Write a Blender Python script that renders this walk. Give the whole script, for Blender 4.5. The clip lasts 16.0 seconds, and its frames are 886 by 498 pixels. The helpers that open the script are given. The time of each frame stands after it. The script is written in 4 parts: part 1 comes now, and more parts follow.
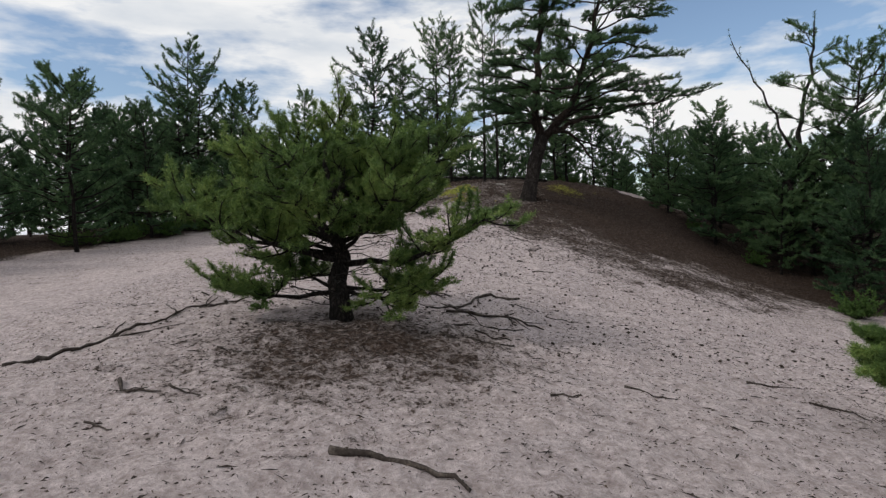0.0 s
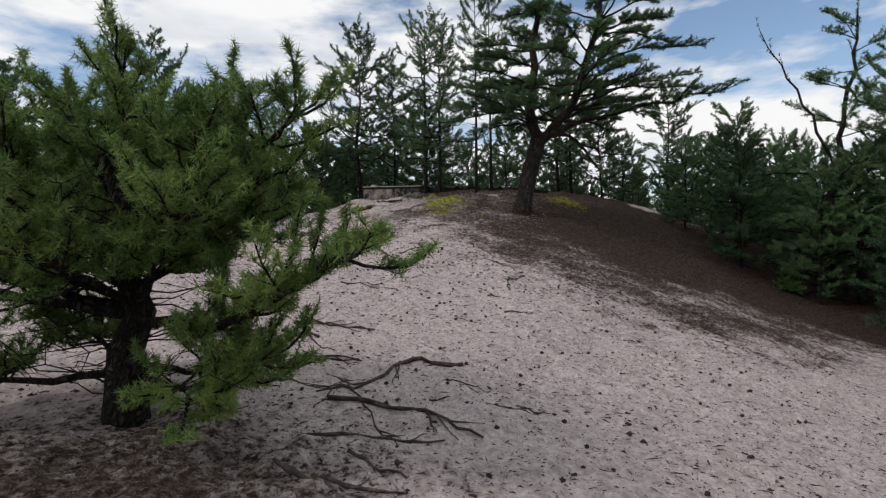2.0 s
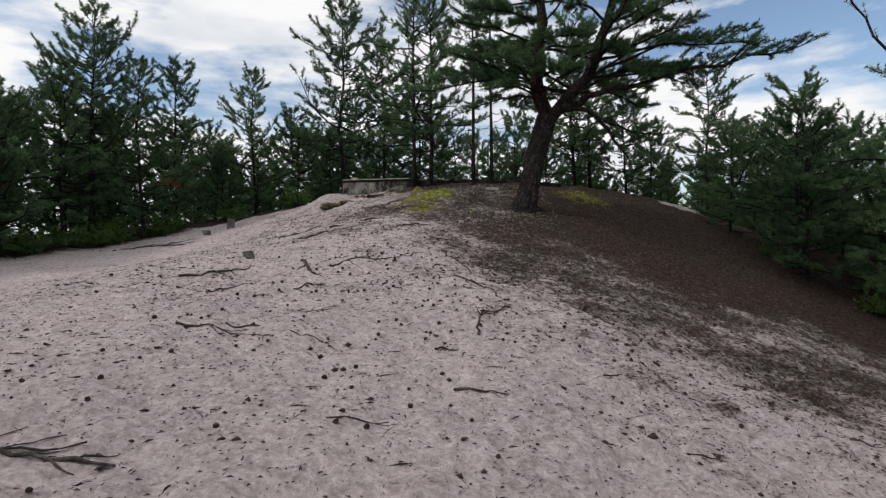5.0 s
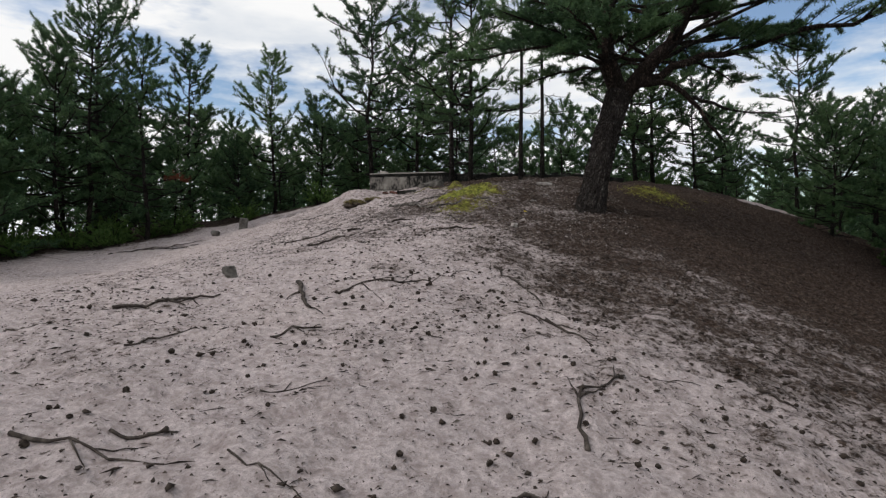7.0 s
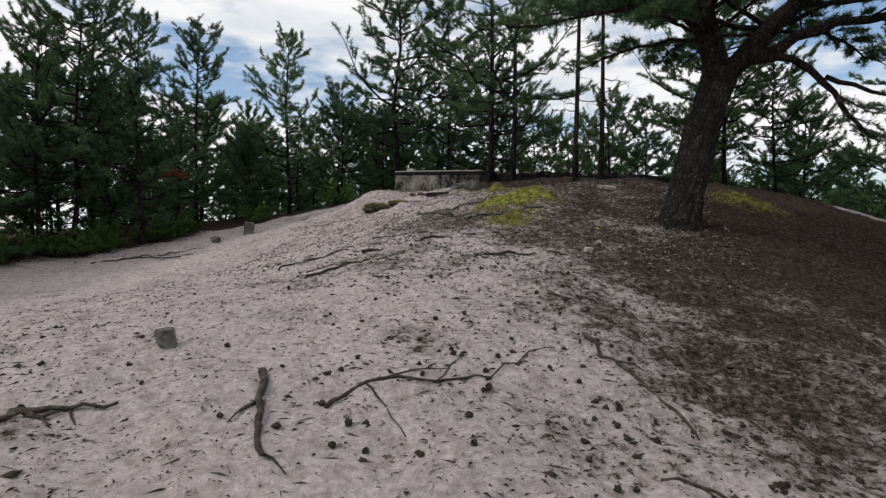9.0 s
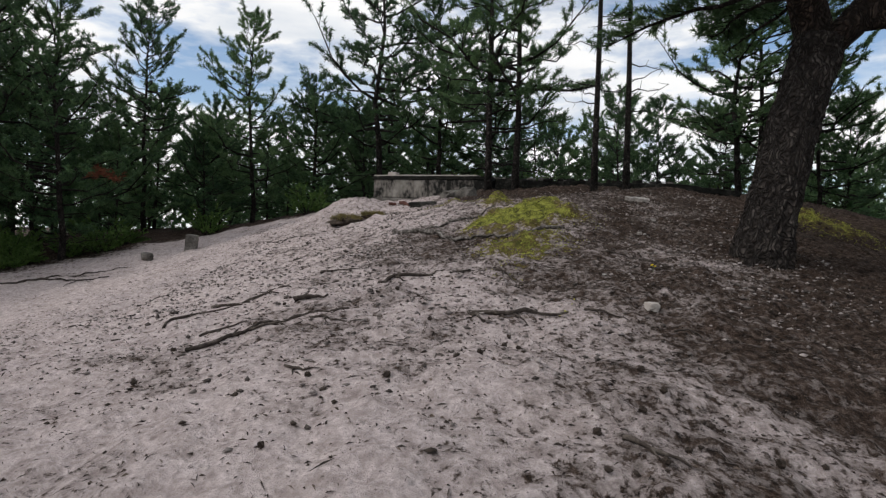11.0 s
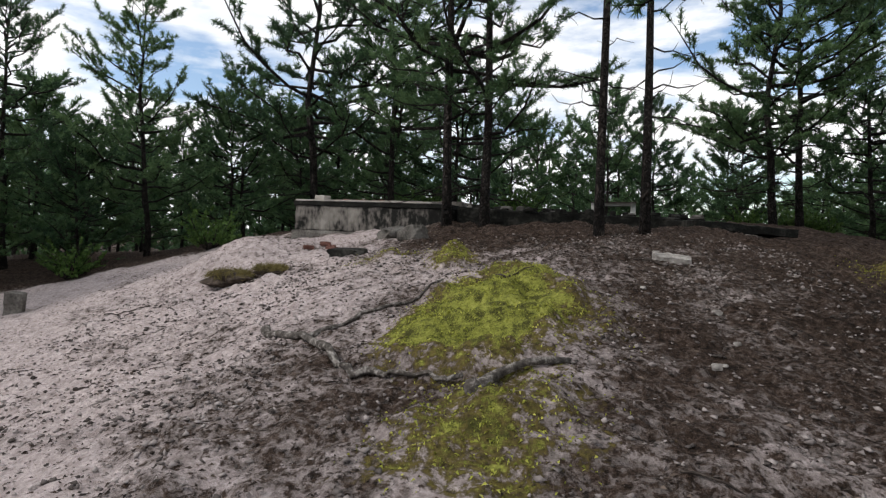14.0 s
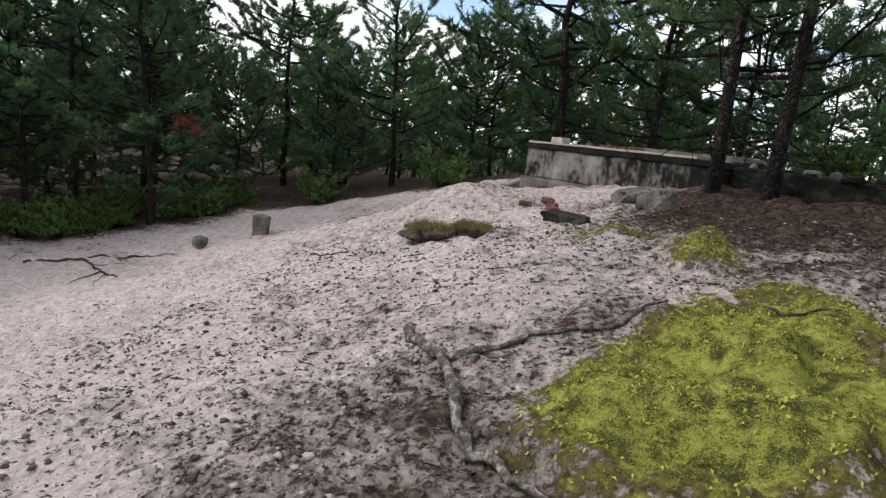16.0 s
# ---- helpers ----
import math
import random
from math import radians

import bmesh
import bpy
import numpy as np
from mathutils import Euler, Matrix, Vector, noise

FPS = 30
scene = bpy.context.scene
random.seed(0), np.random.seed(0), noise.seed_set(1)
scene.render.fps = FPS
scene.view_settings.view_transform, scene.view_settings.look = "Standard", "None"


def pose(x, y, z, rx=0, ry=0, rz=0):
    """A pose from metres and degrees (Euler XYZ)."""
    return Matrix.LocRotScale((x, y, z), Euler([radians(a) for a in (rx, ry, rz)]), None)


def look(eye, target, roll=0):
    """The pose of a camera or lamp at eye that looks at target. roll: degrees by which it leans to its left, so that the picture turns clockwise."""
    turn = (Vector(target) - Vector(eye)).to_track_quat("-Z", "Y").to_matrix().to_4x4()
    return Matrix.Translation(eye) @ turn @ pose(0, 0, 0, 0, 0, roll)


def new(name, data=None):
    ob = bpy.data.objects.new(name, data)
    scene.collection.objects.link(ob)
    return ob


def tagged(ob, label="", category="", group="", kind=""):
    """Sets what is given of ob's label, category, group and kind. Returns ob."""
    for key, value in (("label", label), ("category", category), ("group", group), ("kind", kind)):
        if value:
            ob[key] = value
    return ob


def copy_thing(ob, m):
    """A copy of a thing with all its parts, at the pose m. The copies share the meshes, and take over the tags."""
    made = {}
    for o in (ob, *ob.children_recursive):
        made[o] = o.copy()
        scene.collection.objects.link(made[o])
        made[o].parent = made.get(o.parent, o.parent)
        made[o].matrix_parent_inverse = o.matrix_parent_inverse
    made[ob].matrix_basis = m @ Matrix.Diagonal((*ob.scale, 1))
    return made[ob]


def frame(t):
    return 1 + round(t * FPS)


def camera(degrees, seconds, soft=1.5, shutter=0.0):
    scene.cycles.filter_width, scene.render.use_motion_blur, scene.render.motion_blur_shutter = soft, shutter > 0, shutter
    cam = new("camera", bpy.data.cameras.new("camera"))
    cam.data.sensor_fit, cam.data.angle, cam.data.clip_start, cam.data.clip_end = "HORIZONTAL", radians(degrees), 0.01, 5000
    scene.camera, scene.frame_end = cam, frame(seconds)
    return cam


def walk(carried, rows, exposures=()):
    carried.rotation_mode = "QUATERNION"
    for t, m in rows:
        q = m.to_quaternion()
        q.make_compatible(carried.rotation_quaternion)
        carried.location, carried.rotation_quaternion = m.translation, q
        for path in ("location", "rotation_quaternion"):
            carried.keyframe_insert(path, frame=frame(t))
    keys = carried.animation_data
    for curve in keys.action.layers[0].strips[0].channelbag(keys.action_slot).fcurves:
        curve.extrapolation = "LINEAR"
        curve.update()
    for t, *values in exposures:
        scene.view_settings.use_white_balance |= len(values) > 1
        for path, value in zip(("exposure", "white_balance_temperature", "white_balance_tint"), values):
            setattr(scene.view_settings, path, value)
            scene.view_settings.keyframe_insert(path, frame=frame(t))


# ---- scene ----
cam = camera(76.7, 16.0, soft=1.3)
PATH = [
    (0, (0.013, -0.182, 1.508), (-0.006, 1.816, 1.436), -1.47),
    (0.5, (0.304, 0.646, 1.548), (0.279, 2.645, 1.487), -1.26),
    (1, (0.631, 1.391, 1.591), (0.594, 3.39, 1.54), -1.04),
    (1.5, (0.9, 2.156, 1.611), (0.854, 4.155, 1.569), -0.73),
    (2, (1.088, 2.839, 1.671), (1.026, 4.838, 1.642), -0.91),
    (2.5, (1.371, 3.538, 1.663), (1.301, 5.536, 1.638), -0.79),
    (3, (1.513, 4.243, 1.642), (1.434, 6.241, 1.631), -0.68),
    (3.5, (1.694, 4.917, 1.615), (1.6, 6.914, 1.605), -0.16),
    (3.7, (1.722, 5.187, 1.636), (1.623, 7.184, 1.629), -0.15),
    (5.8, (2.037, 8.06, 1.823), (1.876, 10.053, 1.788), -0.66),
    (6, (1.981, 8.337, 1.849), (1.804, 10.329, 1.818), -0.53),
    (6.5, (1.71, 9.001, 1.929), (1.493, 10.988, 1.9), -0.47),
    (7, (1.53, 9.622, 1.955), (1.286, 11.608, 1.919), -0.23),
    (7.5, (1.273, 10.273, 2.036), (1.001, 12.255, 2.0), 0.01),
    (8, (1.176, 10.928, 2.18), (0.878, 12.905, 2.129), 0.45),
    (8.5, (0.978, 11.577, 2.275), (0.652, 13.55, 2.221), 0.49),
    (9, (0.959, 12.14, 2.392), (0.622, 14.11, 2.333), 0.61),
    (9.2, (0.938, 12.368, 2.433), (0.594, 14.338, 2.377), 0.52),
    (11.3, (0.467, 15.259, 2.822), (0.163, 17.236, 2.783), 1.46),
    (11.5, (0.352, 15.536, 2.915), (0.055, 17.513, 2.881), 1.45),
    (12, (0.29, 16.143, 3.053), (0.018, 18.124, 3.021), 1.41),
    (12.5, (0.329, 16.827, 3.163), (0.082, 18.811, 3.131), 1.17),
    (13, (0.395, 17.404, 3.266), (0.178, 19.392, 3.241), 1.23),
    (13.5, (0.453, 18.003, 3.423), (0.258, 19.994, 3.4), 0.99),
    (14, (0.636, 18.476, 3.608), (0.404, 20.462, 3.558), 1.25),
    (14.5, (0.661, 18.945, 3.702), (0.26, 20.901, 3.58), 2.41),
    (15, (0.579, 19.239, 3.894), (-0.059, 21.126, 3.719), 3.77),
    (15.5, (0.607, 19.775, 3.908), (-0.271, 21.555, 3.663), 4.65),
    (16, (0.661, 20.135, 3.951), (-0.407, 21.79, 3.6), 5.67),
]
walk(cam, [(t, look(eye, target, roll)) for t, eye, target, roll in PATH],
     [(0.0, -0.18), (3.0, -0.10), (9.0, -0.10), (12.0, 0.03), (13.5, 0.2), (14.5, 0.32), (15.3, 0.5), (16.0, 0.62)])

# ---- sky and light ----
world = bpy.data.worlds.new("sky")
scene.world = world
world.use_nodes = True
wn, wl = world.node_tree.nodes, world.node_tree.links
wn.clear()
SUN_UP, SUN_ROUND = 44.0, 246.0
sky = wn.new("ShaderNodeTexSky")
sky.sky_type, sky.sun_disc = "NISHITA", False
sky.sun_elevation, sky.sun_rotation = radians(SUN_UP), radians(SUN_ROUND)
blue = wn.new("ShaderNodeBackground")
blue.inputs["Strength"].default_value = 0.15
wl.new(sky.outputs[0], blue.inputs["Color"])
where = wn.new("ShaderNodeTexCoord")
flat = wn.new("ShaderNodeMapping")
flat.inputs["Scale"].default_value = (1.0, 1.0, 3.4)
flat.inputs["Rotation"].default_value = (0.0, 0.0, radians(45))
flat.inputs["Location"].default_value = (0.35, 0.1, 0.0)
wl.new(where.outputs["Generated"], flat.inputs["Vector"])
puff = wn.new("ShaderNodeTexNoise")
puff.inputs["Scale"].default_value, puff.inputs["Detail"].default_value = 2.6, 9.0
puff.inputs["Roughness"].default_value = 0.55
wl.new(flat.outputs[0], puff.inputs["Vector"])
cover = wn.new("ShaderNodeValToRGB")
cover.color_ramp.elements[0].position, cover.color_ramp.elements[1].position = 0.385, 0.50
wl.new(puff.outputs[0], cover.inputs[0])
grey = wn.new("ShaderNodeTexNoise")
grey.inputs["Scale"].default_value, grey.inputs["Detail"].default_value = 4.5, 6.0
wl.new(flat.outputs[0], grey.inputs["Vector"])
tone = wn.new("ShaderNodeValToRGB")
tone.color_ramp.elements[0].position, tone.color_ramp.elements[0].color = 0.30, (0.70, 0.75, 0.82, 1)
tone.color_ramp.elements[1].position, tone.color_ramp.elements[1].color = 0.55, (1.0, 1.0, 1.0, 1)
wl.new(grey.outputs[0], tone.inputs[0])
cloud = wn.new("ShaderNodeBackground")
cloud.inputs["Strength"].default_value = 1.03
wl.new(tone.outputs[0], cloud.inputs["Color"])
both = wn.new("ShaderNodeMixShader")
wl.new(cover.outputs[0], both.inputs[0])
wl.new(blue.outputs[0], both.inputs[1])
wl.new(cloud.outputs[0], both.inputs[2])
out = wn.new("ShaderNodeOutputWorld")
wl.new(both.outputs[0], out.inputs[0])

sun = new("sun", bpy.data.lights.new("sun", "SUN"))
sun.data.energy, sun.data.angle, sun.data.color = 1.5, radians(12), (1.0, 0.95, 0.90)
a, e = radians(SUN_ROUND), radians(SUN_UP)
sun.matrix_world = look((math.sin(a) * math.cos(e) * 50, math.cos(a) * math.cos(e) * 50, math.sin(e) * 50), (0, 0, 0))


# ---- materials ----
def material(name, colours, scale=8.0, rough=0.85, bump=0.3, bump_scale=40.0, stretch=(1, 1, 1), island=0.0, through_light=0.0, per_object=0.0):
    """Noise between the colours at two scales, with fine relief."""
    m = bpy.data.materials.new(name)
    m.use_nodes = True
    n, l = m.node_tree.nodes, m.node_tree.links
    body = n["Principled BSDF"]
    body.inputs["Roughness"].default_value = rough
    body.inputs["Specular IOR Level"].default_value = 0.25
    co = n.new("ShaderNodeTexCoord")
    mp = n.new("ShaderNodeMapping")
    mp.inputs["Scale"].default_value = stretch
    l.new(co.outputs["Object"], mp.inputs["Vector"])
    big = n.new("ShaderNodeTexNoise")
    big.inputs["Scale"].default_value, big.inputs["Detail"].default_value = scale, 6.0
    fine = n.new("ShaderNodeTexNoise")
    fine.inputs["Scale"].default_value, fine.inputs["Detail"].default_value = bump_scale, 4.0
    for x in (big, fine):
        l.new(mp.outputs[0], x.inputs["Vector"])
    total = n.new("ShaderNodeMath")
    total.operation = "MULTIPLY_ADD"
    l.new(fine.outputs[0], total.inputs[0])
    total.inputs[1].default_value = 0.5
    l.new(big.outputs[0], total.inputs[2])
    last = total.outputs[0]
    geo = n.new("ShaderNodeNewGeometry")
    info = n.new("ShaderNodeObjectInfo")
    for source, amount in ((geo.outputs["Random Per Island"], island), (info.outputs["Random"], per_object)):
        if amount:
            add = n.new("ShaderNodeMath")
            add.operation = "MULTIPLY_ADD"
            l.new(source, add.inputs[0])
            add.inputs[1].default_value = amount
            l.new(last, add.inputs[2])
            shift = n.new("ShaderNodeMath")
            shift.operation = "SUBTRACT"
            l.new(add.outputs[0], shift.inputs[0])
            shift.inputs[1].default_value = amount / 2
            last = shift.outputs[0]
    ramp = n.new("ShaderNodeValToRGB")
    r = ramp.color_ramp
    while len(r.elements) < len(colours):
        r.elements.new(0.5)
    for k, c in enumerate(colours):
        r.elements[k].position = 0.48 + 0.54 * k / max(1, len(colours) - 1)
        r.elements[k].color = (*c, 1)
    l.new(last, ramp.inputs[0])
    l.new(ramp.outputs[0], body.inputs["Base Color"])
    if bump:
        b = n.new("ShaderNodeBump")
        b.inputs["Strength"].default_value, b.inputs["Distance"].default_value = bump, 0.02
        l.new(total.outputs[0], b.inputs["Height"])
        l.new(b.outputs[0], body.inputs["Normal"])
    if through_light:
        thin = n.new("ShaderNodeBsdfTranslucent")
        l.new(ramp.outputs[0], thin.inputs["Color"])
        mix = n.new("ShaderNodeMixShader")
        mix.inputs[0].default_value = through_light
        l.new(body.outputs[0], mix.inputs[1])
        l.new(thin.outputs[0], mix.inputs[2])
        l.new(mix.outputs[0], n["Material Output"].inputs["Surface"])
    return m


def ground_material():
    """Pale sand, needle litter and moss, each with its own ragged outline."""
    m = bpy.data.materials.new("sand_litter_moss")
    m.use_nodes = True
    n, l = m.node_tree.nodes, m.node_tree.links
    body = n["Principled BSDF"]
    body.inputs["Roughness"].default_value = 0.95
    body.inputs["Specular IOR Level"].default_value = 0.1
    co = n.new("ShaderNodeTexCoord")

    def noisy(scale, detail=5.0, rough=0.6):
        x = n.new("ShaderNodeTexNoise")
        x.inputs["Scale"].default_value, x.inputs["Detail"].default_value, x.inputs["Roughness"].default_value = scale, detail, rough
        l.new(co.outputs["Object"], x.inputs["Vector"])
        return x.outputs[0]

    def ramp(value, stops):
        x = n.new("ShaderNodeValToRGB")
        while len(x.color_ramp.elements) < len(stops):
            x.color_ramp.elements.new(0.5)
        for k, (p, c) in enumerate(stops):
            x.color_ramp.elements[k].position, x.color_ramp.elements[k].color = p, (*c, 1)
        l.new(value, x.inputs[0])
        return x.outputs[0]

    def sums(a, k, b):
        x = n.new("ShaderNodeMath")
        x.operation = "MULTIPLY_ADD"
        l.new(a, x.inputs[0])
        x.inputs[1].default_value = k
        l.new(b, x.inputs[2])
        return x.outputs[0]

    def mixed(f, a, b):
        x = n.new("ShaderNodeMix")
        x.data_type = "RGBA"
        l.new(f, x.inputs["Factor"])
        l.new(a, x.inputs["A"])
        l.new(b, x.inputs["B"])
        return x.outputs["Result"]

    broad, mid, fine, grain = noisy(0.7), noisy(5.0), noisy(26.0, 6.0), noisy(140.0, 3.0)
    black, white = (0, 0, 0), (1, 1, 1)
    sand = mixed(ramp(broad, [(0.3, black), (0.7, white)]),
                 ramp(fine, [(0.32, (0.31, 0.263, 0.254)), (0.64, (0.53, 0.462, 0.455))]),
                 ramp(fine, [(0.32, (0.355, 0.30, 0.285)), (0.64, (0.60, 0.52, 0.505))]))
    # small shadows between sand clods, painted as a mottle into the sand colour
    clod_shade = ramp(noisy(10.0, 6.0, 0.65), [(0.34, (0.78, 0.75, 0.735)), (0.58, (1.19, 1.185, 1.19))])
    tint = n.new("ShaderNodeMix")
    tint.data_type, tint.blend_type = "RGBA", "MULTIPLY"
    tint.inputs["Factor"].default_value = 1.0
    l.new(sand, tint.inputs["A"])
    l.new(clod_shade, tint.inputs["B"])
    sand = tint.outputs["Result"]
    specks = ramp(grain, [(0.57, black), (0.66, white)])
    dark = ramp(grain, [(0.3, (0.17, 0.135, 0.115)), (0.7, (0.40, 0.34, 0.31))])
    sand = mixed(specks, sand, dark)
    litter = ramp(sums(grain, 0.5, noisy(16.0, 7.0, 0.75)), [(0.60, (0.008, 0.006, 0.005)), (0.77, (0.050, 0.033, 0.024)), (0.94, (0.15, 0.115, 0.098))])
    moss = ramp(sums(grain, 0.5, noisy(7.0, 8.0, 0.75)), [(0.66, (0.06, 0.06, 0.018)), (0.79, (0.26, 0.275, 0.055)), (1.0, (0.42, 0.42, 0.11))])
    rust = ramp(fine, [(0.35, (0.045, 0.034, 0.016)), (0.65, (0.16, 0.128, 0.04))])
    cover = []
    for name in ("litter", "moss"):
        at = n.new("ShaderNodeAttribute")
        at.attribute_name = name
        cover.append(at.outputs["Fac"])

    def cut(v, lo, hi):
        x = n.new("ShaderNodeMapRange")
        x.interpolation_type = "SMOOTHSTEP"
        x.inputs["From Min"].default_value, x.inputs["From Max"].default_value = lo, hi
        l.new(v, x.inputs["Value"])
        return x.outputs["Result"]

    clods = noisy(11.0, 9.0, 0.74)
    edge = sums(clods, 1.5, sums(fine, 1.2, cover[0]))
    crust = ramp(fine, [(0.34, (0.10, 0.083, 0.074)), (0.66, (0.40, 0.345, 0.33))])
    col = mixed(cut(sums(clods, 0.6, cover[0]), 0.42, 0.72), sand, crust)
    col = mixed(cut(edge, 1.54, 1.84), col, litter)
    shape = sums(clods, 1.3, sums(mid, 0.9, cover[1]))
    col = mixed(cut(shape, 1.66, 1.84), col, rust)
    col = mixed(cut(shape, 1.84, 2.06), col, moss)
    l.new(col, body.inputs["Base Color"])
    b = n.new("ShaderNodeBump")
    b.inputs["Strength"].default_value, b.inputs["Distance"].default_value = 0.85, 0.04
    l.new(sums(grain, 0.3, sums(clods, 1.2, fine)), b.inputs["Height"])
    l.new(b.outputs[0], body.inputs["Normal"])
    return m


def plated_bark(name, crack, low, high, scale):
    """Long plates parted by dark cracks."""
    m = material(name, [crack, low, high], 10, 0.95, 0, 40, (1, 1, 0.4))
    n, l = m.node_tree.nodes, m.node_tree.links
    body = n["Principled BSDF"]
    co = n.new("ShaderNodeTexCoord")
    bent = n.new("ShaderNodeTexNoise")
    bent.inputs["Scale"].default_value = 5.0
    l.new(co.outputs["Object"], bent.inputs["Vector"])
    mixv = n.new("ShaderNodeMix")
    mixv.data_type = "VECTOR"
    mixv.inputs["Factor"].default_value = 0.22
    l.new(co.outputs["Object"], mixv.inputs["A"])
    l.new(bent.outputs["Color"], mixv.inputs["B"])
    mp = n.new("ShaderNodeMapping")
    mp.inputs["Scale"].default_value = (1.2, 1.2, 0.26)
    l.new(mixv.outputs["Result"], mp.inputs["Vector"])
    cell = n.new("ShaderNodeTexVoronoi")
    cell.feature = "DISTANCE_TO_EDGE"
    cell.inputs["Scale"].default_value = scale
    l.new(mp.outputs[0], cell.inputs["Vector"])
    ramp = n.new("ShaderNodeValToRGB")
    ramp.color_ramp.elements[0].position, ramp.color_ramp.elements[1].position = 0.0, 0.30
    l.new(cell.outputs["Distance"], ramp.inputs[0])
    old = body.inputs["Base Color"].links[0].from_socket
    mix = n.new("ShaderNodeMix")
    mix.data_type = "RGBA"
    l.new(ramp.outputs[0], mix.inputs["Factor"])
    mix.inputs["A"].default_value = (*crack, 1)
    l.new(old, mix.inputs["B"])
    l.new(mix.outputs["Result"], body.inputs["Base Color"])
    b = n.new("ShaderNodeBump")
    b.inputs["Strength"].default_value, b.inputs["Distance"].default_value = 1.0, 0.05
    l.new(ramp.outputs[0], b.inputs["Height"])
    l.new(b.outputs[0], body.inputs["Normal"])
    return m


GROUND = ground_material()
BARK = plated_bark("pine_bark", (0.012, 0.010, 0.009), (0.042, 0.034, 0.029), (0.11, 0.092, 0.08), 26.0)
BARK_OLD = plated_bark("old_pine_bark", (0.020, 0.016, 0.014), (0.055, 0.045, 0.039), (0.14, 0.12, 0.108), 24.0)
BARK_RED = plated_bark("flaky_upper_bark", (0.014, 0.010, 0.008), (0.055, 0.040, 0.032), (0.15, 0.105, 0.08), 20.0)
DEADWOOD = material("weathered_wood", [(0.022, 0.017, 0.014), (0.048, 0.038, 0.032), (0.135, 0.114, 0.098)], 14, 0.95, 1.0, 55, (1, 1, 1))
GREYWOOD = material("silver_grey_root", [(0.018, 0.015, 0.013), (0.085, 0.074, 0.065), (0.34, 0.315, 0.29)], 22, 0.95, 1.0, 70)
NEEDLES = material("pine_needles", [(0.030, 0.064, 0.032), (0.072, 0.138, 0.060), (0.135, 0.22, 0.09)], 0.9, 0.55, 0, 6, island=0.35, through_light=0.34, per_object=0.3)
NEEDLES_YOUNG = material("fresh_pine_needles", [(0.045, 0.088, 0.026), (0.135, 0.22, 0.060), (0.29, 0.38, 0.105)], 1.4, 0.5, 0, 9, island=0.35, through_light=0.28)
NEEDLES_RED = material("dead_pine_needles", [(0.12, 0.045, 0.025), (0.25, 0.09, 0.05)], 2, 0.8, 0, 9, island=0.3, through_light=0.15)
CONCRETE = material("weathered_concrete", [(0.008, 0.008, 0.007), (0.12, 0.11, 0.098), (0.24, 0.225, 0.205)], 2.3, 0.92, 0.6, 30)
CONCRETE_MOSS = material("blackened_concrete", [(0.004, 0.004, 0.0035), (0.011, 0.011, 0.009), (0.045, 0.043, 0.037)], 5.5, 0.95, 0.9, 24)
STAINED = material("black_streaked_concrete", [(0.007, 0.007, 0.006), (0.008, 0.008, 0.007), (0.014, 0.014, 0.012), (0.11, 0.10, 0.09), (0.19, 0.175, 0.155), (0.23, 0.215, 0.192), (0.28, 0.26, 0.235)], 2.6, 0.93, 0.7, 14, (1, 1, 0.55))
STAINED_RIM = material("black_lichen_rim", [(0.004, 0.004, 0.003), (0.006, 0.006, 0.005), (0.008, 0.008, 0.007), (0.012, 0.012, 0.010), (0.02, 0.02, 0.017), (0.10, 0.094, 0.08)], 4.0, 0.97, 0.9, 24)
CONCRETE_PALE = material("pale_concrete", [(0.30, 0.27, 0.24), (0.46, 0.42, 0.385)], 3.5, 0.9, 0.5, 30)
STONE = material("field_stone", [(0.11, 0.10, 0.09), (0.28, 0.26, 0.24), (0.48, 0.46, 0.43)], 6, 0.85, 0.5, 30)
BRICK = material("old_brick", [(0.07, 0.035, 0.028), (0.19, 0.085, 0.065)], 9, 0.9, 0.6, 40)
CONE = material("pine_cone", [(0.02, 0.015, 0.012), (0.06, 0.045, 0.035)], 30, 0.9, 0.3, 90)
LITTER = material("needle_litter", [(0.018, 0.013, 0.010), (0.055, 0.040, 0.031), (0.14, 0.108, 0.088)], 2, 0.95, 0, 9, island=0.6)
WHITE = material("chalky_white_paint", [(0.62, 0.62, 0.6), (0.8, 0.8, 0.78)], 4, 0.7, 0.2, 30)
LEAF = material("shrub_leaves", [(0.04, 0.085, 0.02), (0.11, 0.19, 0.045)], 3, 0.6, 0, 9, island=0.4, through_light=0.3)
YELLOW = material("yellow_petals", [(0.75, 0.55, 0.02), (0.85, 0.68, 0.04)], 9, 0.6, 0, 9)


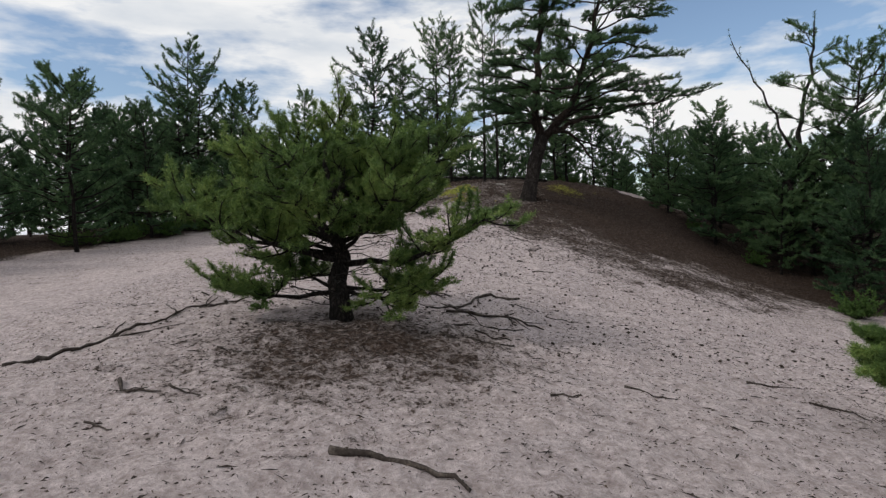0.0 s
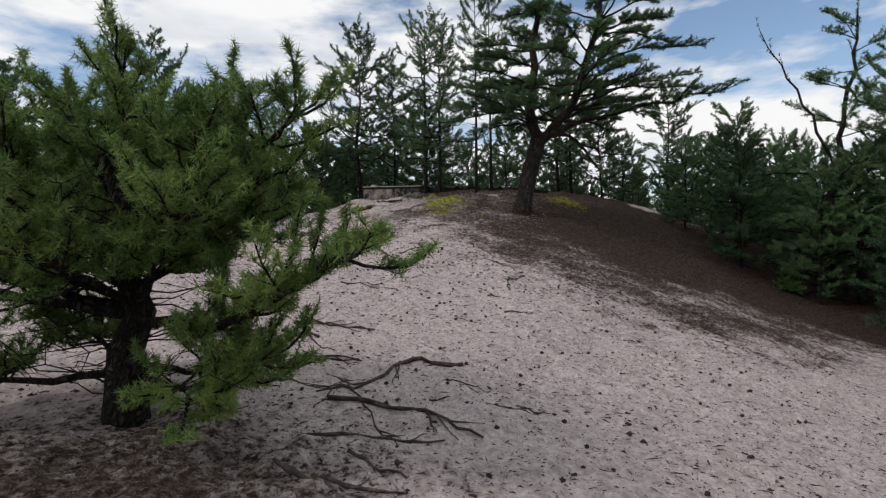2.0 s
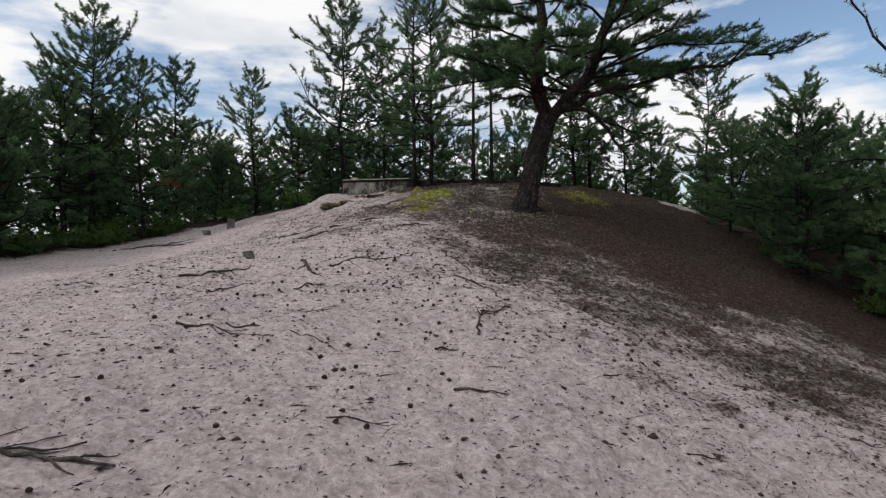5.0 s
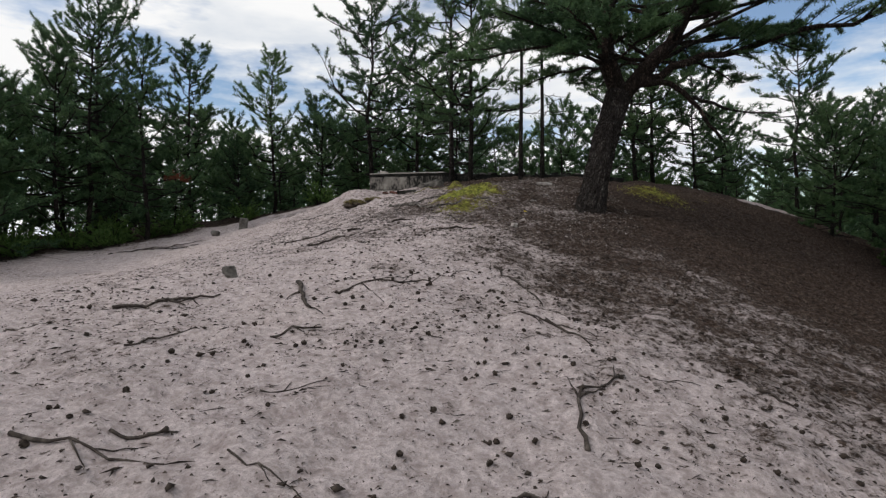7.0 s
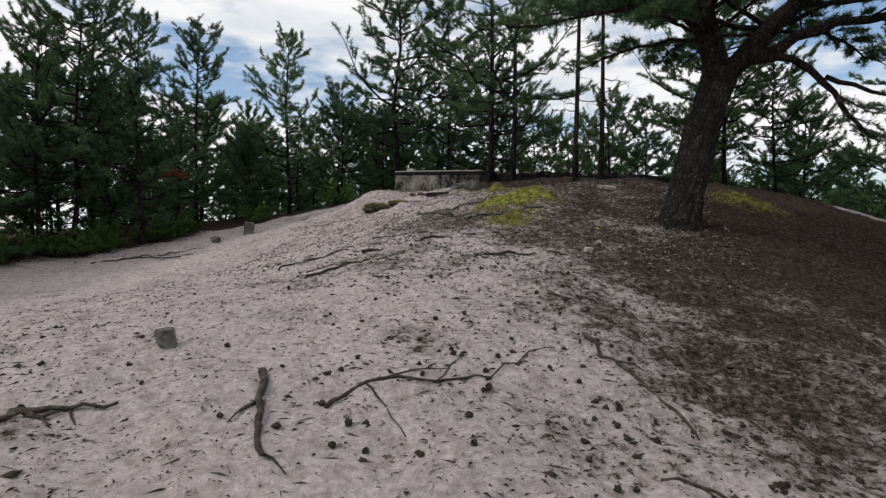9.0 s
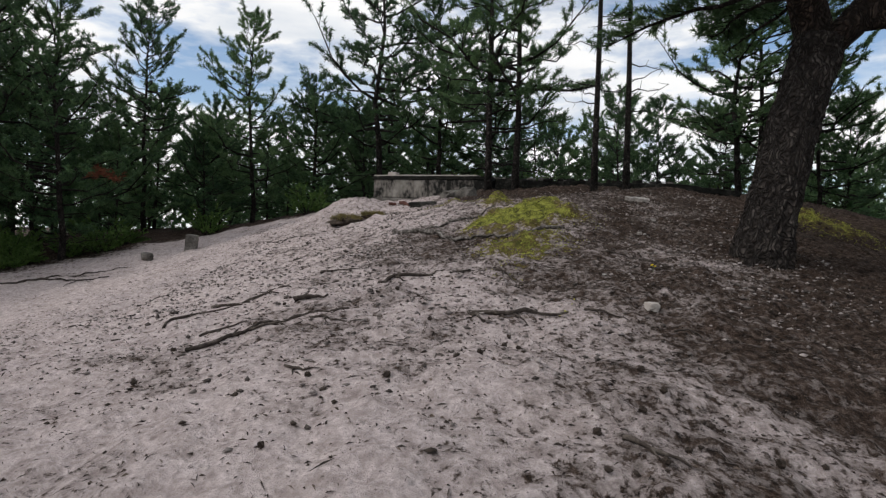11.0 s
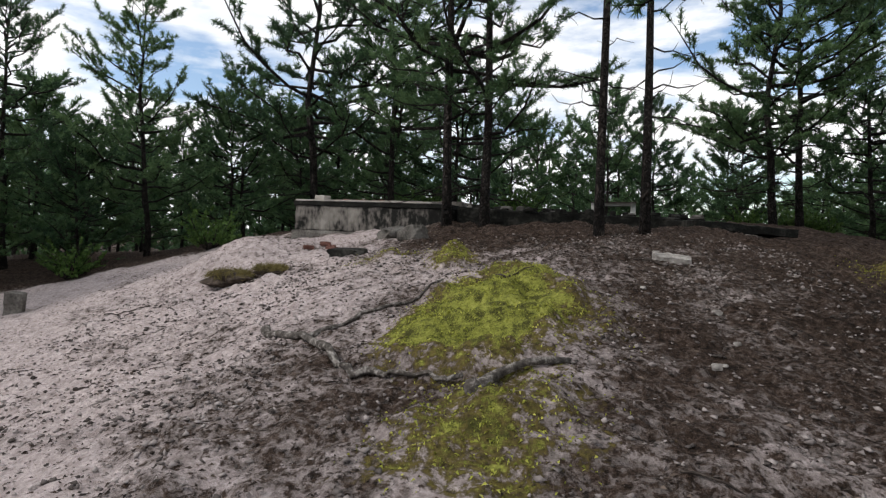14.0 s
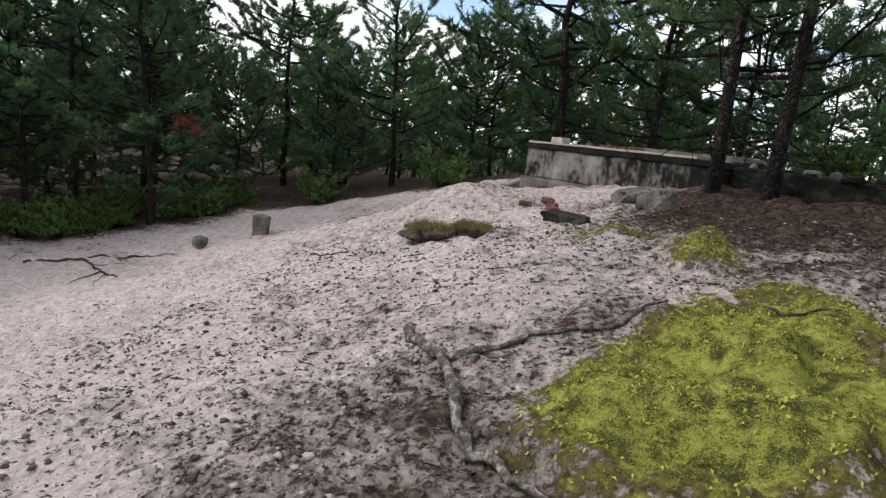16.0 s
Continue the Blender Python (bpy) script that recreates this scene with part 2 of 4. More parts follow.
# ---- shapes ----
class Shape:
    """Vertices and faces of one mesh."""

    def __init__(self):
        self.v, self.f, self.count = [], [], 0

    def add(self, verts, faces):
        self.v.append(np.asarray(verts, float))
        self.f.extend([tuple(int(i) + self.count for i in f) for f in faces])
        self.count += len(verts)

    def tube(self, pts, radii, sides=6, rough=0.0, cap=True):
        pts = np.asarray(pts, float)
        k = len(pts)
        way = np.gradient(pts, axis=0)
        way /= np.linalg.norm(way, axis=1)[:, None] + 1e-9
        ref = np.array([0.0, 0.0, 1.0]) if abs(way[0, 2]) < 0.8 else np.array([1.0, 0.0, 0.0])
        u = np.cross(way, ref)
        u /= np.linalg.norm(u, axis=1)[:, None] + 1e-9
        w = np.cross(way, u)
        ang = np.arange(sides) * 2 * np.pi / sides
        r = np.asarray(radii, float)[:, None] * (1 + rough * (np.random.rand(k, sides) - 0.5))
        ring = pts[:, None, :] + r[:, :, None] * (np.cos(ang)[None, :, None] * u[:, None, :] + np.sin(ang)[None, :, None] * w[:, None, :])
        faces = []
        for i in range(k - 1):
            for j in range(sides):
                q = (j + 1) % sides
                faces.append((i * sides + j, i * sides + q, (i + 1) * sides + q, (i + 1) * sides + j))
        if cap:
            faces.append(tuple(range(sides))[::-1])
            faces.append(tuple((k - 1) * sides + j for j in range(sides)))
        self.add(ring.reshape(-1, 3), faces)

    def mesh(self, name, mat, smooth=True):
        me = bpy.data.meshes.new(name)
        me.from_pydata(np.concatenate(self.v).tolist(), [], self.f)
        me.materials.append(mat)
        if smooth:
            me.shade_smooth()
        return me


def mesh_part(name, me, parent, label=""):
    ob = new(name, me)
    ob.parent = parent
    return tagged(ob, label)


def bm_mesh(name, bm, mat, smooth=False):
    me = bpy.data.meshes.new(name)
    bm.to_mesh(me)
    bm.free()
    me.materials.append(mat)
    if smooth:
        me.shade_smooth()
    return me


def hashed(ix, iy, seed):
    h = np.sin(ix * 127.1 + iy * 311.7 + seed * 74.7) * 43758.5453
    return h - np.floor(h)


def value_noise(x, y, seed=0):
    ix, iy = np.floor(x), np.floor(y)
    fx, fy = x - ix, y - iy
    fx, fy = fx * fx * (3 - 2 * fx), fy * fy * (3 - 2 * fy)
    return ((hashed(ix, iy, seed) * (1 - fx) + hashed(ix + 1, iy, seed) * fx) * (1 - fy)
            + (hashed(ix, iy + 1, seed) * (1 - fx) + hashed(ix + 1, iy + 1, seed) * fx) * fy)


def step(lo, hi, v):
    t = np.clip((v - lo) / (hi - lo), 0, 1)
    return t * t * (3 - 2 * t)


def blob(x, y, cx, cy, rx, ry):
    return np.exp(-(((x - cx) / rx) ** 2 + ((y - cy) / ry) ** 2))


# ---- the dune: broad swells on a lattice of five metres ----
SWELL = (
    (-0.03, -0.02, -0.01, 0.02, -0.02, -0.18, -0.27), (-0.06, -0.08, -0.01, 0.07, -0.06, -0.35, -0.47),
    (-0.08, -0.08, 0.1, 0.04, -0.29, -0.37, -0.35), (-0.2, -0.15, 0.12, 0.01, -0.41, -0.36, -0.34),
    (-0.16, -0.03, 0.17, 0.37, -0.13, -0.47, -0.64), (0.19, -0.05, -0.24, 0.61, 0.03, -0.64, -0.83),
    (0.22, -0.22, -0.09, 0.76, 0.42, 0.17, -0.77), (0.23, 0.24, 0.86, 0.63, 0.43, 0.87, -0.68),
    (0.35, -0.05, 0.32, 0.22, 0.26, 0.61, -0.3), (0.6, -0.09, 0.35, 0.67, 0.45, 0.3, 0.01),
)


def rise(y):
    """The whole dune climbs along the walk."""
    return 0.0524 * np.clip(y, -8.0, 33.0)


def relief(x, y):
    z = rise(y) + 0.0 * x
    for j, row in enumerate(SWELL):
        for i, h in enumerate(row):
            z = z + h * np.exp(-((x + 14 - 5 * i) ** 2 + (y + 5 - 5 * j) ** 2) / 45.1)
    return z - 1.4 * step(31.2, 39.0, y) * step(5.5, 9.0, x)


def wood_edge(y):
    """How far left the open sand goes."""
    return np.interp(y, [-10, 5, 18.5, 22, 25, 27.5, 29.3, 31], [-14, -15.5, -14.6, -12, -10.4, -9.0, -5.4, -1.0])


def litter_at(x, y):
    wob = 2.0 * (value_noise(x * 0.6, y * 0.6, 3) - 0.5) + 1.5 * (value_noise(x * 1.7, y * 1.7, 14) - 0.5) + 1.0 * (value_noise(x * 4.5, y * 4.5, 15) - 0.5)
    loose = np.interp(x, [-6, -4, -2, -0.5, 1, 2, 3, 4, 5, 6.5, 8, 12, 16], [25, 22, 18.5, 16.5, 15.2, 14.6, 14, 12.8, 12.3, 12.3, 13.2, 15.6, 17])
    thick = np.interp(x, [2, 3, 5, 6, 7.3, 9.6, 12, 16], [21.4, 20.6, 19.2, 18.0, 18.2, 18.6, 17.8, 17])
    slope = (0.11 + 0.18 * step(0.8, 2.8, x) + 0.11 * step(18.6, 20.6, y) * step(-1.6, -0.4, x) * step(2.8, 1.6, x)) * step(-2.0, 2.8, y - loose + wob) + 0.30 * step(-1.8, 1.0, y - thick + 0.8 * wob) * step(2.4, 4.4, x + 0.3 * wob)
    slope = slope + 0.10 * step(0.1, 1.4, x + 0.3 * wob) * step(16.6, 18.6, y + 0.4 * wob)
    slope = slope - 0.10 * step(-1.0, -4.0, x)
    crest = 0.58 * step(24.0, 25.8, y + 0.4 * wob) * step(-1.8, 0.0, x) + 0.28 * step(1.1, 2.0, x) * step(20.0, 22.5, y + wob) * step(25.8, 24.0, y)
    # fallen needles under the small pine, and its soft shadow painted as litter
    pine = 0.42 * blob(x, y, -0.9, 5.9, 1.8, 1.3) + 0.14 * blob(x, y, -1.3, 4.2, 1.9, 1.2)
    drift = 0.75 * (0.12 * value_noise(x * 0.7 + 0.3 * y, y * 0.9, 9) * step(10, 14, y) + 0.11 * step(0.5, 0.9, value_noise(x * 1.9, y * 3.5, 10)) + 0.10 * step(0.5, 0.9, value_noise(x * 3.5, y * 8.0, 11)))
    woods = np.maximum(step(0.8, -0.8, x - wood_edge(y)), np.maximum(step(27.6, 29.0, y) * step(-4.5, -3, x), step(11.5, 14.0, x + 2.5 * (value_noise(x * 0.4, y * 0.4, 16) - 0.5) + 1.2 * (value_noise(x * 1.5, y * 1.5, 17) - 0.5)) * step(13.0, 16.0, y)))
    drift = drift + 0.20 * (value_noise(x * 0.9, y * 1.3, 21) - 0.5) * step(11, 15, y) + 0.16 * (value_noise(x * 2.6, y * 3.2, 22) - 0.5) * step(9, 13, y)
    bare = 1.4 * np.exp(-((y - 29.5 - 0.40 * (x - 9.4)) / 0.85) ** 2) * step(8.6, 9.6, x) * step(15.5, 13.0, x)
    return np.clip((np.maximum(np.maximum(slope, crest), np.maximum(pine, 0.62 * woods)) + drift) * (1 - np.clip(bare, 0, 1)), 0, 1)


def moss_at(x, y):
    m = (1.25 * blob(x, y, 0.48, 23.15, 0.66, 1.2) + 0.6 * blob(x, y, 0.05, 22.55, 0.65, 0.42) + 0.64 * blob(x, y, 0.5, 21.25, 0.95, 0.6) + 0.50 * blob(x, y, 0.4, 20.1, 0.45, 0.7)
         + 0.66 * blob(x, y, -0.9, 25.3, 0.9, 0.5) + 0.75 * blob(x, y, 0.0, 24.85, 0.33, 0.3) + 0.85 * blob(x, y, 5.2, 24.7, 1.2, 1.5) + 0.5 * blob(x, y, -2.9, 25.3, 0.45, 0.3)
         + 0.5 * blob(x, y, 1.0, 19.3, 0.35, 0.4) + 0.42 * blob(x, y, 1.5, 22.9, 0.7, 1.3) + 0.5 * blob(x, y, 7.0, 26.3, 1.4, 1.0))
    return np.clip(m, 0, 1.3)


def ground_z(x, y):
    x, y = np.asarray(x, float), np.asarray(y, float)
    z = relief(x, y)
    li, mo = litter_at(x, y), moss_at(x, y)
    z = z + 0.10 * (value_noise(x * 0.9, y * 0.9, 1) - 0.5)
    near = np.exp(-np.maximum(0, np.hypot(x, y - 15) - 30) / 20)
    z = z + near * (0.055 * (value_noise(x * 3.1, y * 3.4, 2) - 0.5) + 0.060 * (value_noise(x * 7.5, y * 7.5, 4) - 0.5))
    z = z + near * (0.022 + 0.060 * li) * (value_noise(x * 15, y * 15, 5) - 0.5)
    z = z + near * step(0.4, 0.8, mo) * (0.015 + 0.12 * step(0.25, 0.75, value_noise(x * 3.4, y * 3.4, 6)) + 0.03 * value_noise(x * 11, y * 11, 7))
    trail = x - (1.0 + 0.71 * (y - 7.9) + 0.12 * np.sin(3.1 * y))
    z = z - 0.045 * np.exp(-(trail / 0.13) ** 2) * step(6.6, 7.2, y) * step(10.8, 10.0, y) * (0.5 + value_noise(x * 5, y * 5, 13))
    z = z - 0.2 * step(26.7, 27.7, y) * step(-0.5, 0.8, x) * step(6.0, 4.5, x) * step(34, 29, y)
    z = z + 0.42 * blob(x, y, -3.4, 26.7, 0.8, 0.8) + 0.10 * blob(x, y, -2.2, 25.0, 0.45, 0.3) + 0.08 * blob(x, y, -1.0, 6.6, 1.6, 1.3)
    return z


def spread(lo, hi, gap, far):
    mid = list(np.arange(lo, hi + gap / 2, gap))
    up, s = [], gap
    v = hi
    while v < far:
        s *= 1.13
        v += s
        up.append(v)
    down, s, v = [], gap, lo
    while v > -far:
        s *= 1.13
        v -= s
        down.append(v)
    return np.array(down[::-1] + mid + up)


def build_ground():
    gx, gy = spread(-6.0, 9.5, 0.057, 900), spread(1.5, 27.5, 0.057, 900)
    xx, yy = np.meshgrid(gx, gy)
    zz = ground_z(xx, yy)
    nx, ny = len(gx), len(gy)
    me = bpy.data.meshes.new("ground")
    idx = np.arange(nx * ny).reshape(ny, nx)
    quads = np.stack([idx[:-1, :-1], idx[:-1, 1:], idx[1:, 1:], idx[1:, :-1]], -1).reshape(-1, 4)
    me.vertices.add(nx * ny)
    me.vertices.foreach_set("co", np.stack([xx, yy, zz], -1).ravel())
    me.loops.add(quads.size)
    me.loops.foreach_set("vertex_index", quads.ravel())
    me.polygons.add(len(quads))
    me.polygons.foreach_set("loop_start", np.arange(len(quads)) * 4)
    me.update(calc_edges=True)
    for name, fun in (("litter", litter_at), ("moss", moss_at)):
        at = me.attributes.new(name, "FLOAT", "POINT")
        at.data.foreach_set("value", fun(xx, yy).ravel())
    me.materials.append(GROUND)
    me.shade_smooth()
    return tagged(new("ground", me), "pale dune sand with needle litter and yellow-green moss", "ground", kind="structure")


build_ground()


def gz(x, y):
    return float(ground_z(np.array(x), np.array(y)))


# ---- pines ----
def bend(p, q, sag, n=6, wander=0.05):
    """A crooked line from p to q, lifted by sag at its middle."""
    t = np.linspace(0, 1, n)[:, None]
    p, q = np.asarray(p, float), np.asarray(q, float)
    size = np.linalg.norm(q - p)
    line = p + (q - p) * t
    line[:, 2] += sag * 4 * (t * (1 - t))[:, 0]
    jig = (np.random.rand(n, 3) - 0.5) * wander * size
    jig[0] = 0
    return line + jig


class Pine:
    def __init__(self):
        self.wood, self.twigs = Shape(), Shape()
        self.tip, self.dir = [], []

    def twig(self, p, d, size, r, every, sides=3):
        q = p + d * size
        line = bend(p, q, 0.06 * size, 4, 0.08)
        self.twigs.tube(line[::3], (r, r * 0.4), sides, cap=False)
        k = max(2, int(size / every))
        for t in np.linspace(0.4, 1.0, k):
            i = min(2, int(t * 3))
            f = t * 3 - i
            self.tip.append(line[i] * (1 - f) + line[i + 1] * f)
            dd = d + (np.random.rand(3) - 0.5) * 0.7 + np.array([0, 0, 0.25])
            self.dir.append(dd / np.linalg.norm(dd))

    def limb(self, line, r, twigs, size, every, shape=None, bare=0.3, sides=5):
        """A limb along the line with side twigs and tufts past its bare part."""
        line = np.asarray(line, float)
        k = len(line)
        (shape or self.wood).tube(line, np.linspace(r, max(0.006, r * 0.25), k), sides, 0.15)
        for t in np.linspace(bare, 1.0, twigs):
            u = t * (k - 1)
            i = min(k - 2, int(u))
            p = line[i] * (1 - (u - i)) + line[i + 1] * (u - i)
            ahead = line[i + 1] - line[i]
            ahead /= np.linalg.norm(ahead) + 1e-9
            side = np.cross(ahead, (0, 0, 1)) * (1 if np.random.rand() < 0.5 else -1)
            d = ahead * 0.7 + side * np.random.uniform(0.2, 1.1) + np.array([0, 0, np.random.uniform(-0.1, 0.6)])
            d /= np.linalg.norm(d)
            self.twig(p, d, size * np.random.uniform(0.5, 1.0) * (1.15 - 0.5 * t), max(0.004, r * 0.2), every)

    def needles(self, name, mat, count, size, width, spread_out=0.9):
        tip, way = np.array(self.tip), np.array(self.dir)
        n = len(tip)
        base = np.repeat(tip, count, 0)
        d = np.repeat(way, count, 0)
        rnd = np.random.randn(n * count, 3)
        rnd /= np.linalg.norm(rnd, axis=1)[:, None]
        off = np.random.rand(n * count, 1) * size * 0.7
        nd = d * np.random.uniform(0.2, 0.7, (n * count, 1)) + rnd * spread_out
        nd /= np.linalg.norm(nd, axis=1)[:, None]
        side = np.cross(nd, np.random.randn(n * count, 3))
        side /= np.linalg.norm(side, axis=1)[:, None] + 1e-9
        ln = size * np.random.uniform(0.7, 1.15, (n * count, 1))
        root = base + d * off
        v = np.stack([root - side * width / 2, root + side * width / 2, root + nd * ln], 1).reshape(-1, 3)
        m = n * count
        me = bpy.data.meshes.new(name)
        me.vertices.add(m * 3)
        me.vertices.foreach_set("co", v.ravel())
        me.loops.add(m * 3)
        me.loops.foreach_set("vertex_index", np.arange(m * 3))
        me.polygons.add(m)
        me.polygons.foreach_set("loop_start", np.arange(m) * 3)
        me.update(calc_edges=True)
        me.materials.append(mat)
        return me


def forest_pine(height, bare, reach, seed, branches=46, profile=0.6, trunk_r=None, dead=6, blades=(20, 0.12, 0.023), wander=0.7):
    """A pine of the wood at the origin: trunk, branches, crown."""
    np.random.seed(seed)
    tree = new("pine_tree")
    p = Pine()
    r0 = trunk_r or 0.008 * height + 0.025
    k = 9
    line = np.zeros((k, 3))
    line[:, 2] = np.linspace(-0.25, height, k)
    line[1:, :2] += np.cumsum((np.random.rand(k - 1, 2) - 0.5) * 0.035 * height, 0) * wander
    trunk = Shape()
    radii = r0 * (1 - 0.9 * np.linspace(0, 1, k) ** 1.1)
    radii[0] *= 1.25
    trunk.tube(line, radii, 8, 0.15)

    def on_trunk(h):
        u = np.clip((h + 0.25) / (height + 0.25), 0, 0.999) * (k - 1)
        i = int(u)
        return line[i] * (1 - (u - i)) + line[i + 1] * (u - i)

    for b in range(branches):
        s = ((b + np.random.rand()) / branches) ** 0.9
        h = height * (bare + (0.985 - bare) * s)
        size = 1.25 * reach * (0.2 + 0.8 * (1 - s) ** (profile * 0.75) * min(1, 0.5 + 2.2 * s)) * np.random.uniform(0.4, 1.15)
        az = b * 2.4 + np.random.uniform(-0.9, 0.9)
        up = 0.12 + 0.62 * s + np.random.uniform(-0.25, 0.3)
        root = on_trunk(h)
        tip = root + np.array([math.cos(az) * math.cos(up), math.sin(az) * math.cos(up), math.sin(up)]) * size
        p.limb(bend(root, tip, -0.09 * size, 5, 0.12), max(0.012, 0.02 * size), 6 + int(size * 3.2), 0.17 * size + 0.25, 0.085, bare=0.38, sides=3)
    for b in range(dead):
        h = height * bare * np.random.uniform(0.35, 1.0)
        az, size = np.random.uniform(0, 6.3), reach * np.random.uniform(0.3, 0.7)
        root = on_trunk(h)
        tip = root + np.array([math.cos(az), math.sin(az), np.random.uniform(-0.25, 0.2)]) * size
        stick = bend(root, tip, 0, 5, 0.12)
        p.wood.tube(stick, np.linspace(0.014, 0.004, 5), 4)
        for _ in range(3):
            q = stick[np.random.randint(2, 5)]
            p.wood.tube(bend(q, q + (np.random.rand(3) - 0.5) * size * 0.6, 0, 3, 0.1), (0.006, 0.004, 0.002), 3)
    mesh_part("trunk", trunk.mesh("trunk", BARK), tree)
    tagged(mesh_part("branchwork", p.wood.mesh("branchwork", BARK), tree), kind="stuff")
    tagged(mesh_part("twigwork", p.twigs.mesh("twigwork", BARK), tree), kind="stuff")
    tagged(mesh_part("crown", p.needles("crown", NEEDLES, *blades), tree), kind="stuff")
    return tagged(tree, "dark green pine tree with grey-brown bark", "tree", "pines of the surrounding wood")


COARSE = (9, 0.18, 0.045)
KINDS = [forest_pine(6.4, 0.07, 1.9, 11, 62), forest_pine(7.4, 0.16, 2.0, 12, 60), forest_pine(5.4, 0.04, 1.9, 13, 60), forest_pine(8.8, 0.28, 2.1, 14, 56, 0.5),
         forest_pine(6.8, 0.10, 1.8, 15, 58, 0.8), forest_pine(4.0, 0.03, 1.7, 16, 54),
         forest_pine(7.6, 0.17, 2.0, 17, 54, 0.6, 0.085, 6, (24, 0.11, 0.015), 0.2), forest_pine(8.2, 0.40, 1.3, 18, 28, 0.6, 0.064, 8, (24, 0.11, 0.015), 0.1),
         forest_pine(6.6, 0.05, 2.0, 19, 50, 0.5, None, 3, COARSE), forest_pine(7.8, 0.13, 2.0, 20, 50, 0.6, None, 3, COARSE), forest_pine(5.2, 0.03, 1.9, 21, 48, 0.5, None, 2, COARSE)]
used = set()


def plant(kind, x, y, turn=0.0, scale=1.0, lean=0.0, label=""):
    m = pose(x, y, gz(x, y), lean, 0, turn)
    if kind not in used:
        used.add(kind)
        ob = KINDS[kind]
        ob.matrix_basis = m
    else:
        ob = copy_thing(KINDS[kind], m)
    ob.scale = (scale, scale, scale)
    return tagged(ob, label)


spots = []
# the pines by the ruin, each where it stands
for kind, x, y, turn, size, lean in (
        (6, -0.36, 27.45, 20, 1.0, 0), (6, 0.25, 27.3, 140, 0.95, 0), (7, 1.79, 25.93, 0, 1.0, 0), (7, 2.41, 26.1, 110, 1.04, 0),
        (1, -3.9, 31.4, 60, 1.15, 0), (0, -2.3, 32.0, 200, 1.05, 2), (1, 6.0, 30.6, 10, 0.95, 0), (4, 6.7, 31.0, 250, 1.0, 0), (2, 8.2, 31.2, 90, 0.85, 0),
        (0, 0.6, 38.5, 150, 0.75, 0), (5, -0.8, 33.5, 30, 1.1, 0), (4, -7.6, 30.4, 30, 1.0, 0), (5, -6.0, 31.2, 80, 0.9, 0), (3, -11.2, 25.2, 80, 0.9, 0), (1, -11.7, 24.6, 10, 0.9, 0),
        (3, -10.9, 30.1, 150, 0.9, 0), (0, -12.9, 19.2, 30, 1.05, 0), (2, -12.0, 22.4, 130, 1.05, 0), (5, 9.8, 33.0, 0, 1.0, 0), (5, 6.8, 34.5, 70, 0.8, 0),
        (2, 11.2, 23.4, 40, 1.0, 0), (0, 14.0, 18.6, 100, 1.05, 0), (2, 14.6, 22.2, 200, 1.1, 0), (0, 12.2, 25.6, 300, 1.0, 0), (5, 10.6, 26.8, 20, 1.0, 0), (2, 15.8, 16.4, 10, 1.0, 0), (1, 10.9, 29.4, 60, 0.9, 0),
        (3, 15.2, 21.0, 10, 1.15, 0), (3, 17.0, 19.0, 130, 1.15, 0), (5, -8.6, 29.6, 10, 0.8, 0), (5, -10.4, 28.3, 100, 0.85, 0), (2, -11.8, 27.2, 220, 0.9, 0), (5, -12.6, 25.9, 0, 0.9, 0),
        (2, -13.4, 23.6, 90, 0.95, 0), (3, -12.7, 27.4, 40, 1.12, 0), (0, -14.2, 21.0, 10, 1.1, 0), (4, -14.8, 17.6, 70, 1.0, 0), (0, -15.3, 14.0, 190, 1.05, 0), (2, -15.6, 10.5, 20, 1.0, 0), (5, -9.6, 31.0, 170, 0.9, 0), (10, -13.5, 29.0, 0, 1.0, 0), (10, -15.5, 26.5, 90, 1.0, 0), (10, -12.0, 32.0, 180, 1.0, 0), (8, -16.5, 23.0, 0, 1.0, 0), (8, 3.3, 41.5, 0, 0.75, 0), (9, 6.0, 40.0, 50, 0.7, 0), (10, 1.6, 41.0, 100, 0.9, 0), (8, 7.8, 38.0, 20, 0.75, 0)):
    spots.append((x, y))
    plant(kind, x, y, turn, size * (1.0 if y > 25.5 and -4.5 < x < 9.0 else 0.88), lean)

rng = random.Random(5)


def free(x, y, gap):
    if any((x - a) ** 2 + (y - b) ** 2 < gap * gap for a, b in spots):
        return False
    spots.append((x, y))
    return True


# the wood: a belt to the left, one behind the crest, one down the right slope, one behind the start
for tries in range(4200):
    belt = rng.random()
    if belt < 0.42:
        y = rng.uniform(2, 40)
        x = float(wood_edge(np.array(min(y, 30.5)))) - 0.6 - abs(rng.gauss(0, 6.0))
        gap = 1.7
    elif belt < 0.66:
        x, y = rng.uniform(-9, 22), rng.uniform(33.5, 48)
        if 1.8 < x < 5.8 and y < 38.5:
            continue
        gap = 2.1
    elif belt < 0.88:
        x, y = rng.uniform(11.5, 24), rng.uniform(4, 34)
        if x < 12.0 + abs(y - 20) * 0.1:
            continue
        gap = 1.7
    else:
        x, y = rng.uniform(-16, 16), rng.uniform(-14, -6)
        gap = 2.6
    if len(spots) > 225 or not free(x, y, gap):
        continue
    edge = (belt < 0.42 and x > float(wood_edge(np.array(min(y, 30.5)))) - 3.5 and y > 9) or (0.42 <= belt < 0.66 and y < 38) or (0.66 <= belt < 0.88 and x < 14.5 and y > 9)
    plant(rng.choice((0, 1, 2, 3, 4, 4, 5)) if edge else rng.choice((8, 8, 9, 10)), x, y, rng.uniform(0, 360), rng.uniform(0.55, 0.86), rng.uniform(-3, 3))


def hero(name, label, group=""):
    return tagged(new(name), label, "tree", group)


